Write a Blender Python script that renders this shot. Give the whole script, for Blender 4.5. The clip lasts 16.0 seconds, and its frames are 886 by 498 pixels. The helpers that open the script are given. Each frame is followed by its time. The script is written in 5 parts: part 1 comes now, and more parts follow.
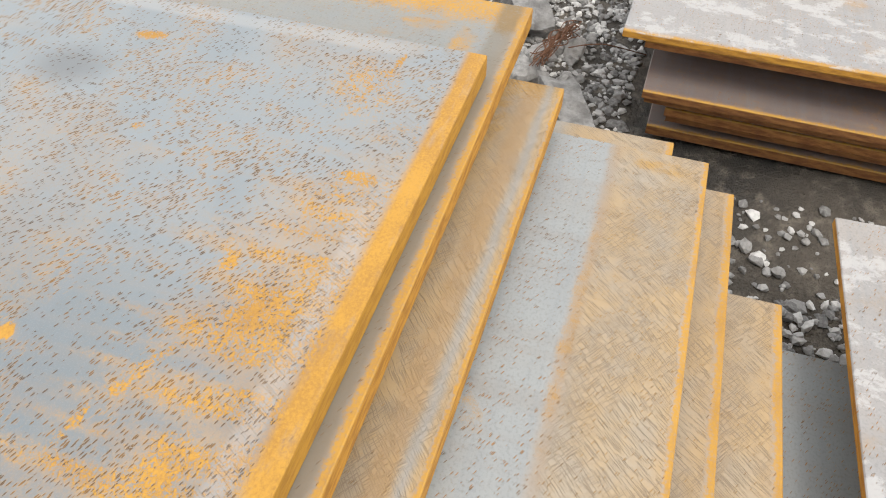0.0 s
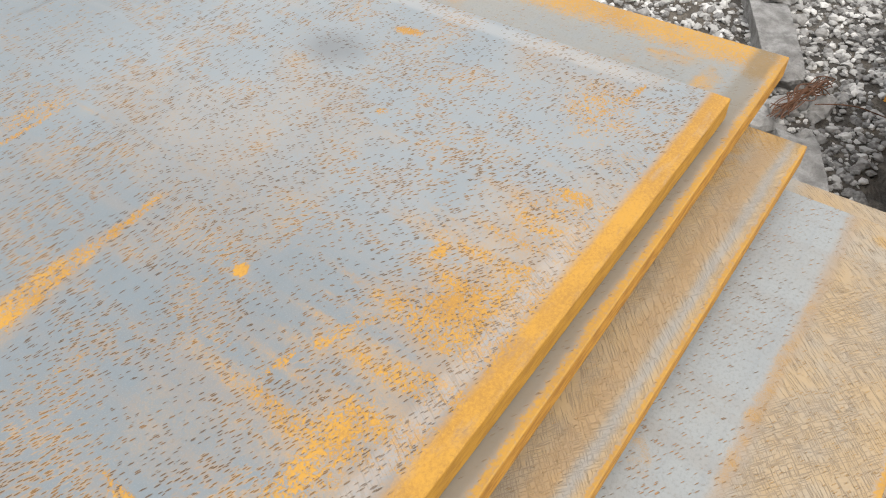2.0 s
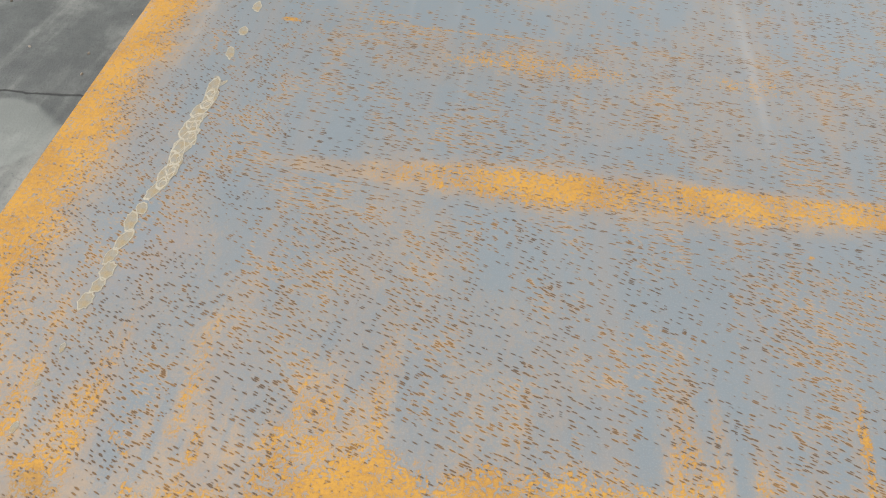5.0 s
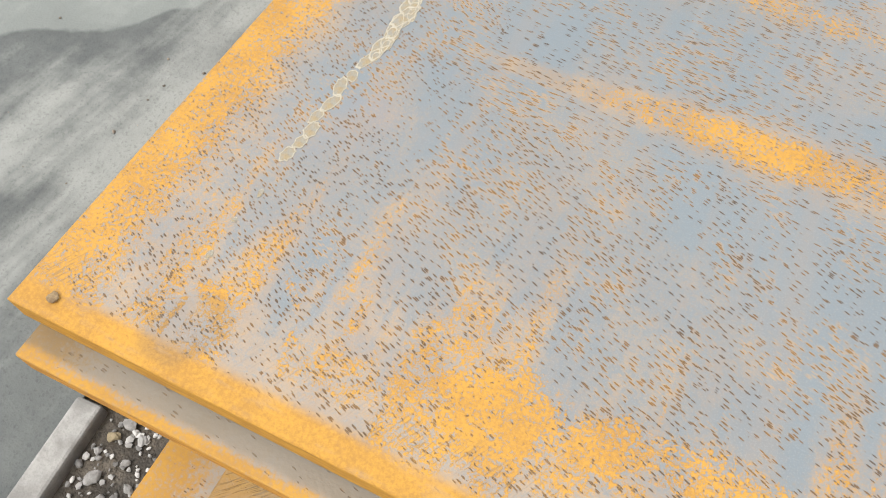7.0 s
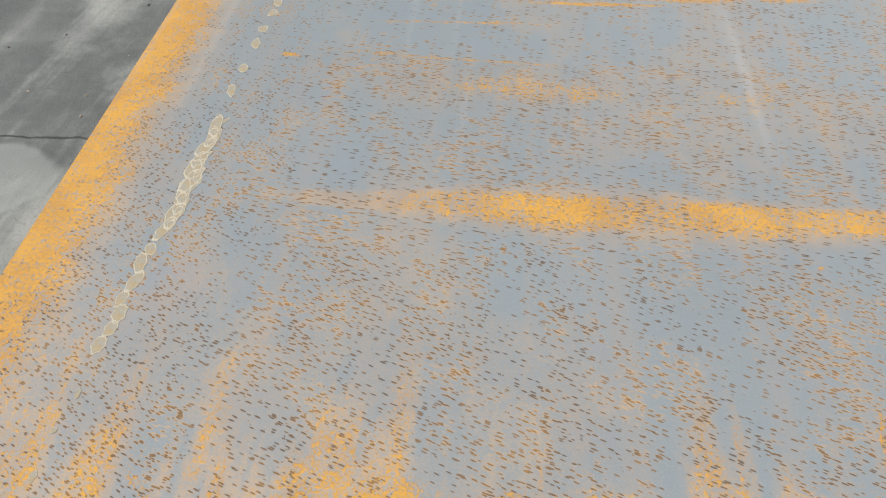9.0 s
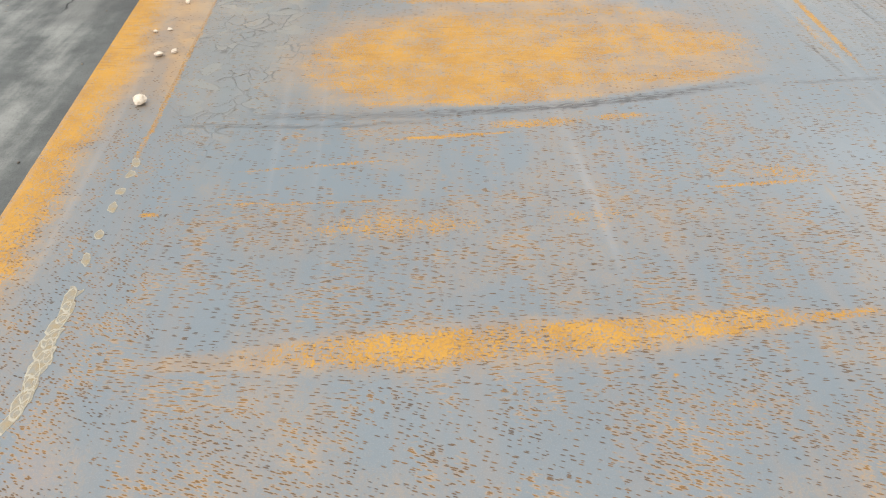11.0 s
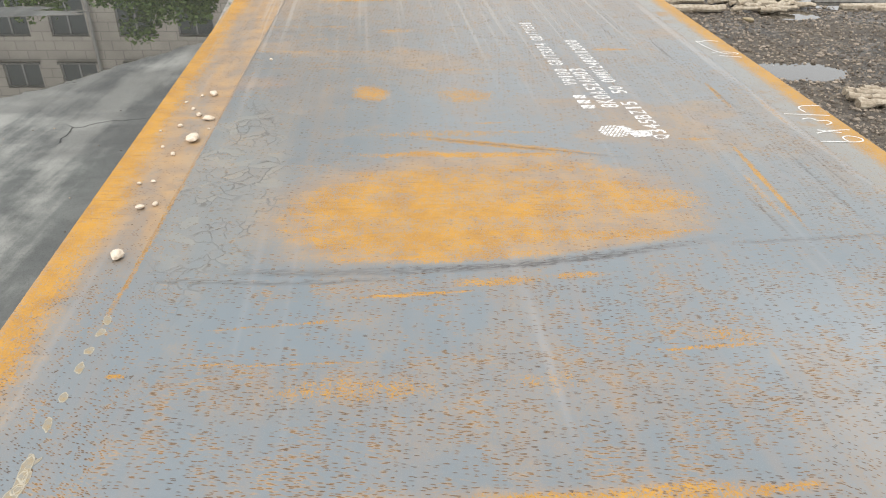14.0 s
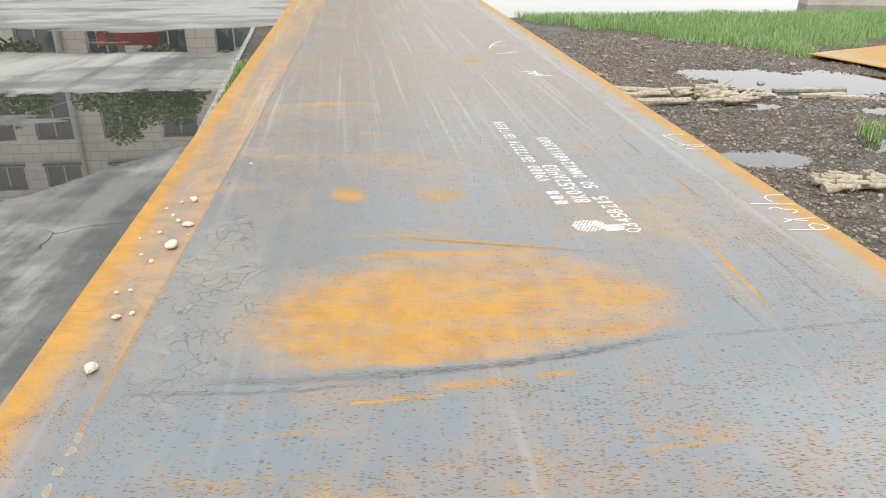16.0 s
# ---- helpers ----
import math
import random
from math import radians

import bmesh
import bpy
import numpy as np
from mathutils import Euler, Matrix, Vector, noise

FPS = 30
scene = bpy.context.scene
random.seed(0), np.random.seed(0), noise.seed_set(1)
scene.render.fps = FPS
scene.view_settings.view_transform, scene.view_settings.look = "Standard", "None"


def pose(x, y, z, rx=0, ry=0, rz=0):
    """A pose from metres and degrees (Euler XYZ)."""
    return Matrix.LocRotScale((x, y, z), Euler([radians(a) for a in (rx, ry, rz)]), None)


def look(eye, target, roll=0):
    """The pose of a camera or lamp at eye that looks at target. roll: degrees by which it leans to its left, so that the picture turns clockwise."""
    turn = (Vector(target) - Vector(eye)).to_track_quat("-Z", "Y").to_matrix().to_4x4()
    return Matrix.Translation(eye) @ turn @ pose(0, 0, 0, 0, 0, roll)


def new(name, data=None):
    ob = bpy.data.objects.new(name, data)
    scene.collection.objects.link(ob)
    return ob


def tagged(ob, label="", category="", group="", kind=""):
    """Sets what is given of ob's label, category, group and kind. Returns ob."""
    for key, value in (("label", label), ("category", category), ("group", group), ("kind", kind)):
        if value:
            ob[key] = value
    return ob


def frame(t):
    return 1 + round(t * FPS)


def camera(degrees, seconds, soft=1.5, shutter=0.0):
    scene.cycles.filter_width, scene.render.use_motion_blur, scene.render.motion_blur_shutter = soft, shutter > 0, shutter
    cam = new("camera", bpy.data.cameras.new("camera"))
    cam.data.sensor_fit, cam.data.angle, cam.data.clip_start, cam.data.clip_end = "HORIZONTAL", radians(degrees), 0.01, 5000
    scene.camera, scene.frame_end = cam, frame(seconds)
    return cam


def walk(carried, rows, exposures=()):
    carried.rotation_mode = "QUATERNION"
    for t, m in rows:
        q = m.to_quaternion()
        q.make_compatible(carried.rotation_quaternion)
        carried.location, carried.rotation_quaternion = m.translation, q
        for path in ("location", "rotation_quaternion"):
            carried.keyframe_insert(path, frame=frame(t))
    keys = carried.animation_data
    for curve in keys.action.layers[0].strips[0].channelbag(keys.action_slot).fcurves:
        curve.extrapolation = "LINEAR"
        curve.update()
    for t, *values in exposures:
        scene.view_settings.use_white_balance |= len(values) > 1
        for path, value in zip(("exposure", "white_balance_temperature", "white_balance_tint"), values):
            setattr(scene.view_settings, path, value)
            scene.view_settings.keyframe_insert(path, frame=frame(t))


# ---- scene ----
cam = camera(63.1, 16.0, 1.1)
PATH = [
    (0, (1.227, -0.303, 0.849), (2.49, 0.099, -0.649), -0.0),
    (0.5, (1.198, -0.297, 0.86), (2.426, 0.356, -0.578), -2.5),
    (1, (1.189, -0.278, 0.866), (2.406, 0.464, -0.537), -0.3),
    (1.5, (1.185, -0.274, 0.866), (2.344, 0.553, -0.538), -4.9),
    (2, (1.192, -0.274, 0.857), (2.267, 0.581, -0.597), -3.1),
    (2.5, (1.176, -0.257, 0.832), (2.142, 0.751, -0.6), -1.9),
    (3, (1.137, -0.252, 0.812), (1.828, 0.959, -0.621), -3.7),
    (3.5, (1.058, -0.222, 0.832), (1.628, 1.014, -0.633), -3.7),
    (4, (0.966, -0.227, 0.84), (1.393, 1.066, -0.625), -0.2),
    (4.5, (0.855, -0.206, 0.836), (1.028, 1.111, -0.659), 1.5),
    (5, (0.737, -0.16, 0.845), (0.636, 1.109, -0.697), 3.5),
    (5.2, (0.698, -0.144, 0.848), (0.617, 1.115, -0.704), 5.5),
    (7.3, (0.673, -0.144, 0.85), (0.256, 0.773, -0.877), 2.4),
    (7.5, (0.676, -0.165, 0.819), (0.308, 0.829, -0.877), 2.6),
    (8, (0.691, -0.141, 0.847), (0.335, 0.824, -0.868), -1.6),
    (8.5, (0.694, -0.147, 0.835), (0.534, 0.963, -0.821), 1.5),
    (9, (0.72, -0.157, 0.851), (0.616, 1.159, -0.651), 0.9),
    (9.5, (0.715, -0.16, 0.881), (0.605, 1.313, -0.467), 2.3),
    (10, (0.725, -0.16, 0.884), (0.627, 1.357, -0.416), 0.5),
    (10.2, (0.747, -0.153, 0.885), (0.698, 1.363, -0.418), 0.1),
    (12.3, (0.868, -0.085, 0.977), (1.044, 1.459, -0.282), 0.8),
    (12.5, (0.875, -0.088, 0.987), (1.012, 1.477, -0.251), 0.6),
    (13, (0.875, -0.092, 1.001), (1.019, 1.519, -0.175), 1.1),
    (13.5, (0.888, -0.097, 1.021), (1.037, 1.55, -0.104), 0.7),
    (14, (0.872, -0.101, 1.035), (1.03, 1.591, -0.019), 1.5),
    (14.5, (0.89, -0.096, 1.048), (1.054, 1.616, 0.029), 1.4),
    (15, (0.893, -0.104, 1.055), (1.118, 1.634, 0.091), 1.4),
    (15.5, (0.885, -0.101, 1.066), (1.085, 1.664, 0.146), 1.1),
    (16, (0.894, -0.1, 1.076), (1.102, 1.703, 0.237), 0.4),
]
walk(cam, [(t, look(eye, target, roll)) for t, eye, target, roll in PATH],
     exposures=((0, 0.1), (2.5, 0.03), (4, -0.08), (5, -0.15), (7.3, 0.25), (8.0, 0.1), (8.5, -0.05), (10, 0.0), (13, -0.05), (16, 0.12)))

# ---- light ----

world = bpy.data.worlds.new("world")
scene.world = world
world.use_nodes = True
_nt = world.node_tree
_bg = _nt.nodes["Background"]
_sky = _nt.nodes.new("ShaderNodeTexSky")
_sky.sky_type, _sky.sun_disc = "NISHITA", False
_sky.sun_elevation, _sky.sun_rotation = radians(62), radians(219)
_sky.dust_density, _sky.air_density = 4.0, 1.2
_mixw = _nt.nodes.new("ShaderNodeMix")
_mixw.data_type = "RGBA"
_mixw.inputs["Factor"].default_value = 0.75
_mixw.inputs[7].default_value = (9.5, 9.45, 9.3, 1)
_nt.links.new(_sky.outputs[0], _mixw.inputs[6])
_nt.links.new(_mixw.outputs[2], _bg.inputs[0])
_bg.inputs[1].default_value = 0.185
_sun = new("sun", bpy.data.lights.new("sun", "SUN"))
_sun.data.energy, _sun.data.angle, _sun.data.color = 1.7, radians(25), (1.0, 0.96, 0.9)
_sun.matrix_world = look((-4, -5, 12), (0, 0, 0))

GROUND = -0.70


# ---- node helpers ----
class Nodes:
    """Small helper that strings shader nodes together."""

    def __init__(self, name, rough=0.6, metal=0.0, spec=0.5):
        self.m = bpy.data.materials.new(name)
        self.m.use_nodes = True
        self.t = self.m.node_tree
        self.b = self.t.nodes["Principled BSDF"]
        self.b.inputs["Roughness"].default_value = rough
        self.b.inputs["Metallic"].default_value = metal
        self.b.inputs["Specular IOR Level"].default_value = spec
        self.gain = 0.62
        self.co = self.t.nodes.new("ShaderNodeTexCoord").outputs["Object"]

    def put(self, sock, v):
        if hasattr(v, "is_linked"):
            self.t.links.new(v, sock)
        elif isinstance(v, tuple) and len(v) == 3 and sock.type == "RGBA":
            sock.default_value = (*v, 1)
        else:
            sock.default_value = v

    def math(self, op, a, b=0.0, c=None, clamp=False):
        n = self.t.nodes.new("ShaderNodeMath")
        n.operation, n.use_clamp = op, clamp
        self.put(n.inputs[0], a)
        self.put(n.inputs[1], b)
        if c is not None:
            self.put(n.inputs[2], c)
        return n.outputs[0]

    def map(self, loc=(0, 0, 0), rot=0.0, scale=(1, 1, 1), co=None):
        n = self.t.nodes.new("ShaderNodeMapping")
        n.vector_type = "TEXTURE"
        self.put(n.inputs[0], co or self.co)
        n.inputs[1].default_value, n.inputs[2].default_value = loc, (0, 0, radians(rot))
        n.inputs[3].default_value = scale
        return n.outputs[0]

    def noise(self, scale, detail=4.0, rough=0.55, co=None, dist=0.0):
        n = self.t.nodes.new("ShaderNodeTexNoise")
        self.put(n.inputs["Vector"], co or self.co)
        n.inputs["Scale"].default_value, n.inputs["Detail"].default_value = scale, detail
        n.inputs["Roughness"].default_value, n.inputs["Distortion"].default_value = rough, dist
        return n.outputs[0]

    def voronoi(self, scale, co=None, feature="F1", out="Distance", rnd=1.0):
        n = self.t.nodes.new("ShaderNodeTexVoronoi")
        n.feature = feature
        self.put(n.inputs["Vector"], co or self.co)
        n.inputs["Scale"].default_value, n.inputs["Randomness"].default_value = scale, rnd
        return n.outputs[out]

    def ramp(self, v, lo, hi, a=0.0, b=1.0):
        n = self.t.nodes.new("ShaderNodeMapRange")
        n.interpolation_type = "SMOOTHSTEP"
        self.put(n.inputs[0], v)
        for k, x in enumerate((lo, hi, a, b)):
            self.put(n.inputs[k + 1], x)
        return n.outputs[0]

    def mix(self, f, a, b):
        n = self.t.nodes.new("ShaderNodeMix")
        n.data_type = "RGBA"
        self.put(n.inputs[0], f)
        self.put(n.inputs[6], a)
        self.put(n.inputs[7], b)
        return n.outputs[2]

    def xyz(self, co=None):
        n = self.t.nodes.new("ShaderNodeSeparateXYZ")
        self.put(n.inputs[0], co or self.co)
        return n.outputs

    def length(self, co):
        n = self.t.nodes.new("ShaderNodeVectorMath")
        n.operation = "LENGTH"
        self.put(n.inputs[0], co)
        return n.outputs["Value"]

    def warp(self, scale, amount, co=None):
        """Coordinates shaken by noise, for ragged outlines."""
        n = self.t.nodes.new("ShaderNodeTexNoise")
        self.put(n.inputs["Vector"], co or self.co)
        n.inputs["Scale"].default_value, n.inputs["Detail"].default_value = scale, 4
        s = self.t.nodes.new("ShaderNodeVectorMath")
        s.operation = "SUBTRACT"
        self.put(s.inputs[0], n.outputs["Color"])
        s.inputs[1].default_value = (0.5, 0.5, 0.5)
        k = self.t.nodes.new("ShaderNodeVectorMath")
        k.operation = "MULTIPLY_ADD"
        self.put(k.inputs[0], s.outputs[0])
        k.inputs[1].default_value = (amount, amount, 0)
        self.put(k.inputs[2], co or self.co)
        return k.outputs[0]

    def bump(self, height, dist=0.002, strength=1.0, normal=None):
        n = self.t.nodes.new("ShaderNodeBump")
        n.inputs["Strength"].default_value, n.inputs["Distance"].default_value = strength, dist
        self.put(n.inputs["Height"], height)
        if normal:
            self.put(n.inputs["Normal"], normal)
        self.put(self.b.inputs["Normal"], n.outputs[0])
        return n.outputs[0]

    def attribute(self, name):
        n = self.t.nodes.new("ShaderNodeAttribute")
        n.attribute_name = name
        return n.outputs["Vector"]

    def random(self):
        return self.t.nodes.new("ShaderNodeObjectInfo").outputs["Random"]

    def island(self):
        return self.t.nodes.new("ShaderNodeNewGeometry").outputs["Random Per Island"]

    def colour(self, c):
        """Base colour, brought down from swatch values to the surface's albedo."""
        g = self.t.nodes.new("ShaderNodeVectorMath")
        g.operation = "SCALE"
        self.put(g.inputs[0], c)
        g.inputs["Scale"].default_value = self.gain
        self.put(self.b.inputs["Base Color"], g.outputs[0])

    def rough(self, r):
        self.put(self.b.inputs["Roughness"], r)


# ---- mesh helpers ----
def link(name, bm, material, parent=None, label="", smooth=False):
    me = bpy.data.meshes.new(name)
    if smooth:
        for f in bm.faces:
            f.smooth = True
    bm.to_mesh(me)
    bm.free()
    for m in material if isinstance(material, (list, tuple)) else [material]:
        me.materials.append(m)
    ob = new(name, me)
    if parent:
        ob.parent = parent
    if label:
        ob["label"] = label
    return ob


def part(name, bm, material, parent, label="", smooth=False):
    return link(name, bm, material, parent, label, smooth)


def thing(name, at, label, category, group="", kind="", rz=0):
    e = new(name)
    e.empty_display_size = 0.1
    e.matrix_world = pose(*at, 0, 0, rz)
    return tagged(e, label, category, group, kind)


def box(bm, lo, hi, bevel=0.0, seg=1, m=None):
    """A box from corner lo to corner hi with bevelled edges."""
    r = bmesh.ops.create_cube(bm, size=1)
    v = r["verts"]
    s = [hi[k] - lo[k] for k in range(3)]
    c = [(hi[k] + lo[k]) / 2 for k in range(3)]
    bmesh.ops.scale(bm, vec=s, verts=v)
    bmesh.ops.translate(bm, vec=c, verts=v)
    if m is not None:
        bmesh.ops.transform(bm, matrix=m, verts=v)
    if bevel:
        es = list({e for x in v for e in x.link_edges})
        bmesh.ops.bevel(bm, geom=es, offset=bevel, segments=seg, affect="EDGES", profile=0.5)
    return bm


# ---- steel plate materials ----
RUST_A, RUST_B = (0.70, 0.385, 0.075), (0.56, 0.305, 0.075)


def steel_plate(name, w, length, blobs=(), near=0.05, left=0.07, right=0.05, specks=1.0, hatch=0.0, rusty=0.0, seed=0.0,
                tint=(0.215, 0.245, 0.262), scale_white=False, edge=1.0, bands=(), edge_tones=((0.50, 0.235, 0.045), (0.80, 0.40, 0.06))):
    """Mill-scaled hot-rolled plate with rusted, flame-cut edges; the plate's near left corner is the origin of its own coordinates."""
    n = Nodes(name, 0.45, 0.0, 0.85)
    x, y, z = n.xyz()
    sh = n.map((seed * 3.1, seed * 1.7, 0))
    big = n.noise(1.3, 3, 0.5, sh)
    mid = n.noise(9, 5, 0.6, sh)
    fine = n.noise(160, 3, 0.6, sh)
    grain = n.noise(420, 2, 0.6, sh)
    along = n.noise(1.0, 4, 0.6, n.map((seed, 0, 0), 0, (0.06, 1.6, 1)))
    across = n.noise(1.0, 5, 0.65, n.map((seed, seed, 0), 2, (0.5, 0.03, 1)))
    t = tint
    c = n.mix(n.ramp(big, 0.35, 0.68), t, (t[0] * 1.16, t[1] * 1.1, t[2] * 1.03))
    c = n.mix(n.math("MULTIPLY", n.ramp(along, 0.42, 0.7), 0.4), c, (0.33, 0.285, 0.235))
    c = n.mix(n.math("MULTIPLY", n.ramp(across, 0.45, 0.72), 0.35), c, (0.25, 0.285, 0.315))
    c = n.mix(n.math("MULTIPLY", n.ramp(fine, 0.45, 0.75), 0.42), c, (0.17, 0.175, 0.18))
    c = n.mix(n.math("MULTIPLY", n.ramp(grain, 0.5, 0.72), 0.3), c, (0.36, 0.37, 0.37))
    bumps = n.math("MULTIPLY", fine, 0.25)

    # rusted places
    wco = n.warp(60, 0.010, n.warp(14, 0.012))
    wx, wy, _ = n.xyz(wco)
    band = n.ramp(wy, near * 1.9, near * 0.3)
    band = n.math("MAXIMUM", band, n.math("MULTIPLY", n.ramp(wx, left * 2.1, left * 0.4), 0.95))
    band = n.math("MAXIMUM", band, n.math("MULTIPLY", n.ramp(wx, w - right * 1.6, w - right * 0.4), 0.85))
    soft = n.math("MAXIMUM", n.ramp(wy, near * 5, near * 1.2), n.ramp(wx, left * 3.4, left * 1.1))
    gran = n.ramp(n.math("ADD", n.math("MULTIPLY", mid, 0.6), n.math("MULTIPLY", grain, 0.4)), 0.36, 0.60)
    strong = 0.0
    for cx, cy, rx, ry, rot, s in blobs:
        d = n.length(n.map((cx, cy, 0), rot, (rx, ry, 1e6), wco))
        m = n.math("MULTIPLY", n.ramp(d, 1.15, 0.35), s)
        strong = n.math("MAXIMUM", strong, m)
    loose = n.math("MULTIPLY", n.ramp(n.noise(3.1, 6, 0.68, sh), 0.60 - 0.16 * rusty, 0.80 - 0.16 * rusty), 0.7)
    weak = n.math("MAXIMUM", n.math("MULTIPLY", soft, 0.42), n.math("MULTIPLY", loose, gran))
    rustc = n.mix(n.ramp(n.math("ADD", n.math("MULTIPLY", mid, 0.55), n.math("MULTIPLY", fine, 0.45)), 0.36, 0.62), RUST_B, RUST_A)
    fleck = n.noise(34, 4, 0.65, n.map((seed, 0, 0), 0, (0.8, 1.3, 1)))
    speck = n.math("ADD", n.math("MULTIPLY", mid, 0.25), n.math("ADD", n.math("MULTIPLY", grain, 0.35), n.math("MULTIPLY", fleck, 0.40)))
    raw = strong
    strong = n.ramp(n.math("MULTIPLY_ADD", n.math("SUBTRACT", speck, 0.5), 3.2, raw), 0.22, 1.0)
    strong = n.math("MULTIPLY", strong, n.ramp(raw, 0.02, 0.35, 0.0, 0.94))
    strong = n.math("MAXIMUM", strong, n.ramp(n.math("MULTIPLY_ADD", n.math("SUBTRACT", n.math("MULTIPLY_ADD", fine, 0.7, n.math("MULTIPLY", fleck, 0.3)), 0.5), 2.3, n.math("MULTIPLY", band, 0.92)), 0.16, 0.98))
    weak = n.math("MAXIMUM", weak, n.ramp(raw, 0.38, 0.85, 0.0, 0.58))
    weak = n.math("MULTIPLY", weak, n.ramp(n.math("MULTIPLY_ADD", n.math("SUBTRACT", speck, 0.5), 2.0, weak), 0.05, 0.55, 0.35, 1.0))
    c = n.mix(weak, c, n.mix(0.45, rustc, (0.40, 0.24, 0.12)))
    c = n.mix(strong, c, rustc)
    rough = n.math("MULTIPLY_ADD", n.math("MAXIMUM", strong, weak), 0.38, n.math("MULTIPLY_ADD", mid, 0.22, 0.33))

    # short dashes where the scale has lifted, drawn out across the rolling direction
    if specks:
        v = n.t.nodes.new("ShaderNodeCombineXYZ")
        n.put(v.inputs[0], n.math("MULTIPLY", x, 76.0))
        shear = n.math("MULTIPLY_ADD", n.math("MULTIPLY", x, x), 0.14, n.math("MULTIPLY_ADD", x, 0.10, y))
        n.put(v.inputs[1], n.math("MULTIPLY", shear, 320.0))
        sp = n.voronoi(1.0, v.outputs[0])
        pick = n.xyz(n.voronoi(1.0, v.outputs[0], out="Color"))[0]
        dens = n.math("MULTIPLY", n.ramp(n.noise(5.0, 5, 0.65, sh), 0.34, 0.60, 0.28, 0.95), specks)
        pit = n.math("MULTIPLY", n.ramp(sp, 0.37, 0.23), n.math("LESS_THAN", pick, dens))
        pit = n.math("MULTIPLY", pit, n.ramp(strong, 0.9, 0.3))
        c = n.mix(n.math("MULTIPLY", pit, 0.9), c, n.mix(n.ramp(mid, 0.38, 0.56), (0.24, 0.135, 0.055), (0.46, 0.215, 0.045)))
        rough = n.math("MAXIMUM", rough, n.math("MULTIPLY", pit, 0.75))
        bumps = n.math("SUBTRACT", bumps, n.math("MULTIPLY", pit, 0.8))
    if scale_white:
        sw = n.noise(11, 8, 0.74, n.map((0, 0, 0), 0, (1.0, 1.7, 1)))
        c = n.mix(n.math("MULTIPLY", n.ramp(sw, 0.51, 0.58), 0.6), c, (0.66, 0.64, 0.62))
    if hatch:
        # herring-bone scratches of peeled scale beside the cut end
        zone = n.math("MULTIPLY", n.ramp(wy, near * 1.0, near * 1.6), n.ramp(n.math("MULTIPLY_ADD", big, 0.10, wy), hatch * 1.12 + 0.05, hatch * 0.92 + 0.05))
        la = n.noise(1.0, 1, 0.4, n.map((0, 0, 0), 34 + seed * 4, (0.045, 0.0020, 1), n.warp(5, 0.03)))
        lb = n.noise(1.0, 1, 0.4, n.map((0, 0, 0), -38, (0.04, 0.0021, 1), n.warp(5, 0.03)))
        h = n.math("MAXIMUM", n.ramp(la, 0.55, 0.62), n.math("MULTIPLY", n.ramp(lb, 0.55, 0.62), n.ramp(n.noise(4, 2), 0.42, 0.55)))
        c = n.mix(n.math("MULTIPLY", zone, n.ramp(mid, 0.35, 0.65, 0.45, 0.8)), c, (0.575, 0.375, 0.15))
        c = n.mix(n.math("MULTIPLY", n.math("MULTIPLY", h, zone), 0.60), c, (0.27, 0.19, 0.11))
        bumps = n.math("SUBTRACT", bumps, n.math("MULTIPLY", n.math("MULTIPLY", h, zone), 0.6))
    for lo, hi, s, tone in bands:
        m = n.math("MULTIPLY", n.ramp(wy, lo - 0.008, lo + 0.008), n.ramp(wy, hi + 0.012, hi - 0.012))
        c = n.mix(n.math("MULTIPLY", m, n.ramp(mid, 0.3, 0.7, s * 0.8, s)), c, tone)
    side = n.ramp(z, -0.0015, -0.005)
    sc = n.mix(n.ramp(n.noise(1.0, 4, 0.6, n.map((0, 0, 0), 0, (0.05, 0.05, 0.012))), 0.35, 0.65), tuple(k * edge for k in edge_tones[0]), tuple(k * edge for k in edge_tones[1]))
    c = n.mix(side, c, sc)
    rough = n.math("MAXIMUM", rough, n.math("MULTIPLY", side, 0.75))
    n.put(n.b.inputs["Specular IOR Level"], n.math("MULTIPLY_ADD", n.math("MAXIMUM", strong, side), -0.55, 0.85))
    n.colour(c)
    n.rough(rough)
    n.bump(n.math("MULTIPLY_ADD", mid, 0.5, bumps), 0.0015, 0.95)
    return n.m


def plain(name, c1, c2, scale=20.0, rough=0.8, bump=0.004, spec=0.4, metal=0.0, c3=None):
    n = Nodes(name, rough, metal, spec)
    a = n.noise(scale, 5, 0.6)
    b = n.noise(scale * 9, 3, 0.6)
    c = n.mix(n.ramp(a, 0.33, 0.67), c1, c2)
    c = n.mix(n.math("MULTIPLY", n.ramp(b, 0.45, 0.7), 0.4), c, c3 or tuple(k * 0.6 for k in c1))
    n.colour(c)
    n.rough(n.ramp(a, 0.3, 0.7, max(rough - 0.12, 0.02), min(rough + 0.1, 1)))
    if bump:
        n.bump(n.math("MULTIPLY_ADD", b, 0.4, a), bump)
    return n.m


def stone_material(name, dark, light, rough=0.75):
    n = Nodes(name, rough, 0.0, 0.4)
    r = n.island()
    c = n.mix(n.ramp(n.math("POWER", r, 1.5), 0.0, 1.0), dark, light)
    c = n.mix(n.math("MULTIPLY", n.ramp(n.noise(90, 4), 0.42, 0.66), 0.45), c, tuple(k * 0.6 for k in light))
    n.colour(c)
    n.bump(n.noise(140, 4), 0.003)
    return n.m


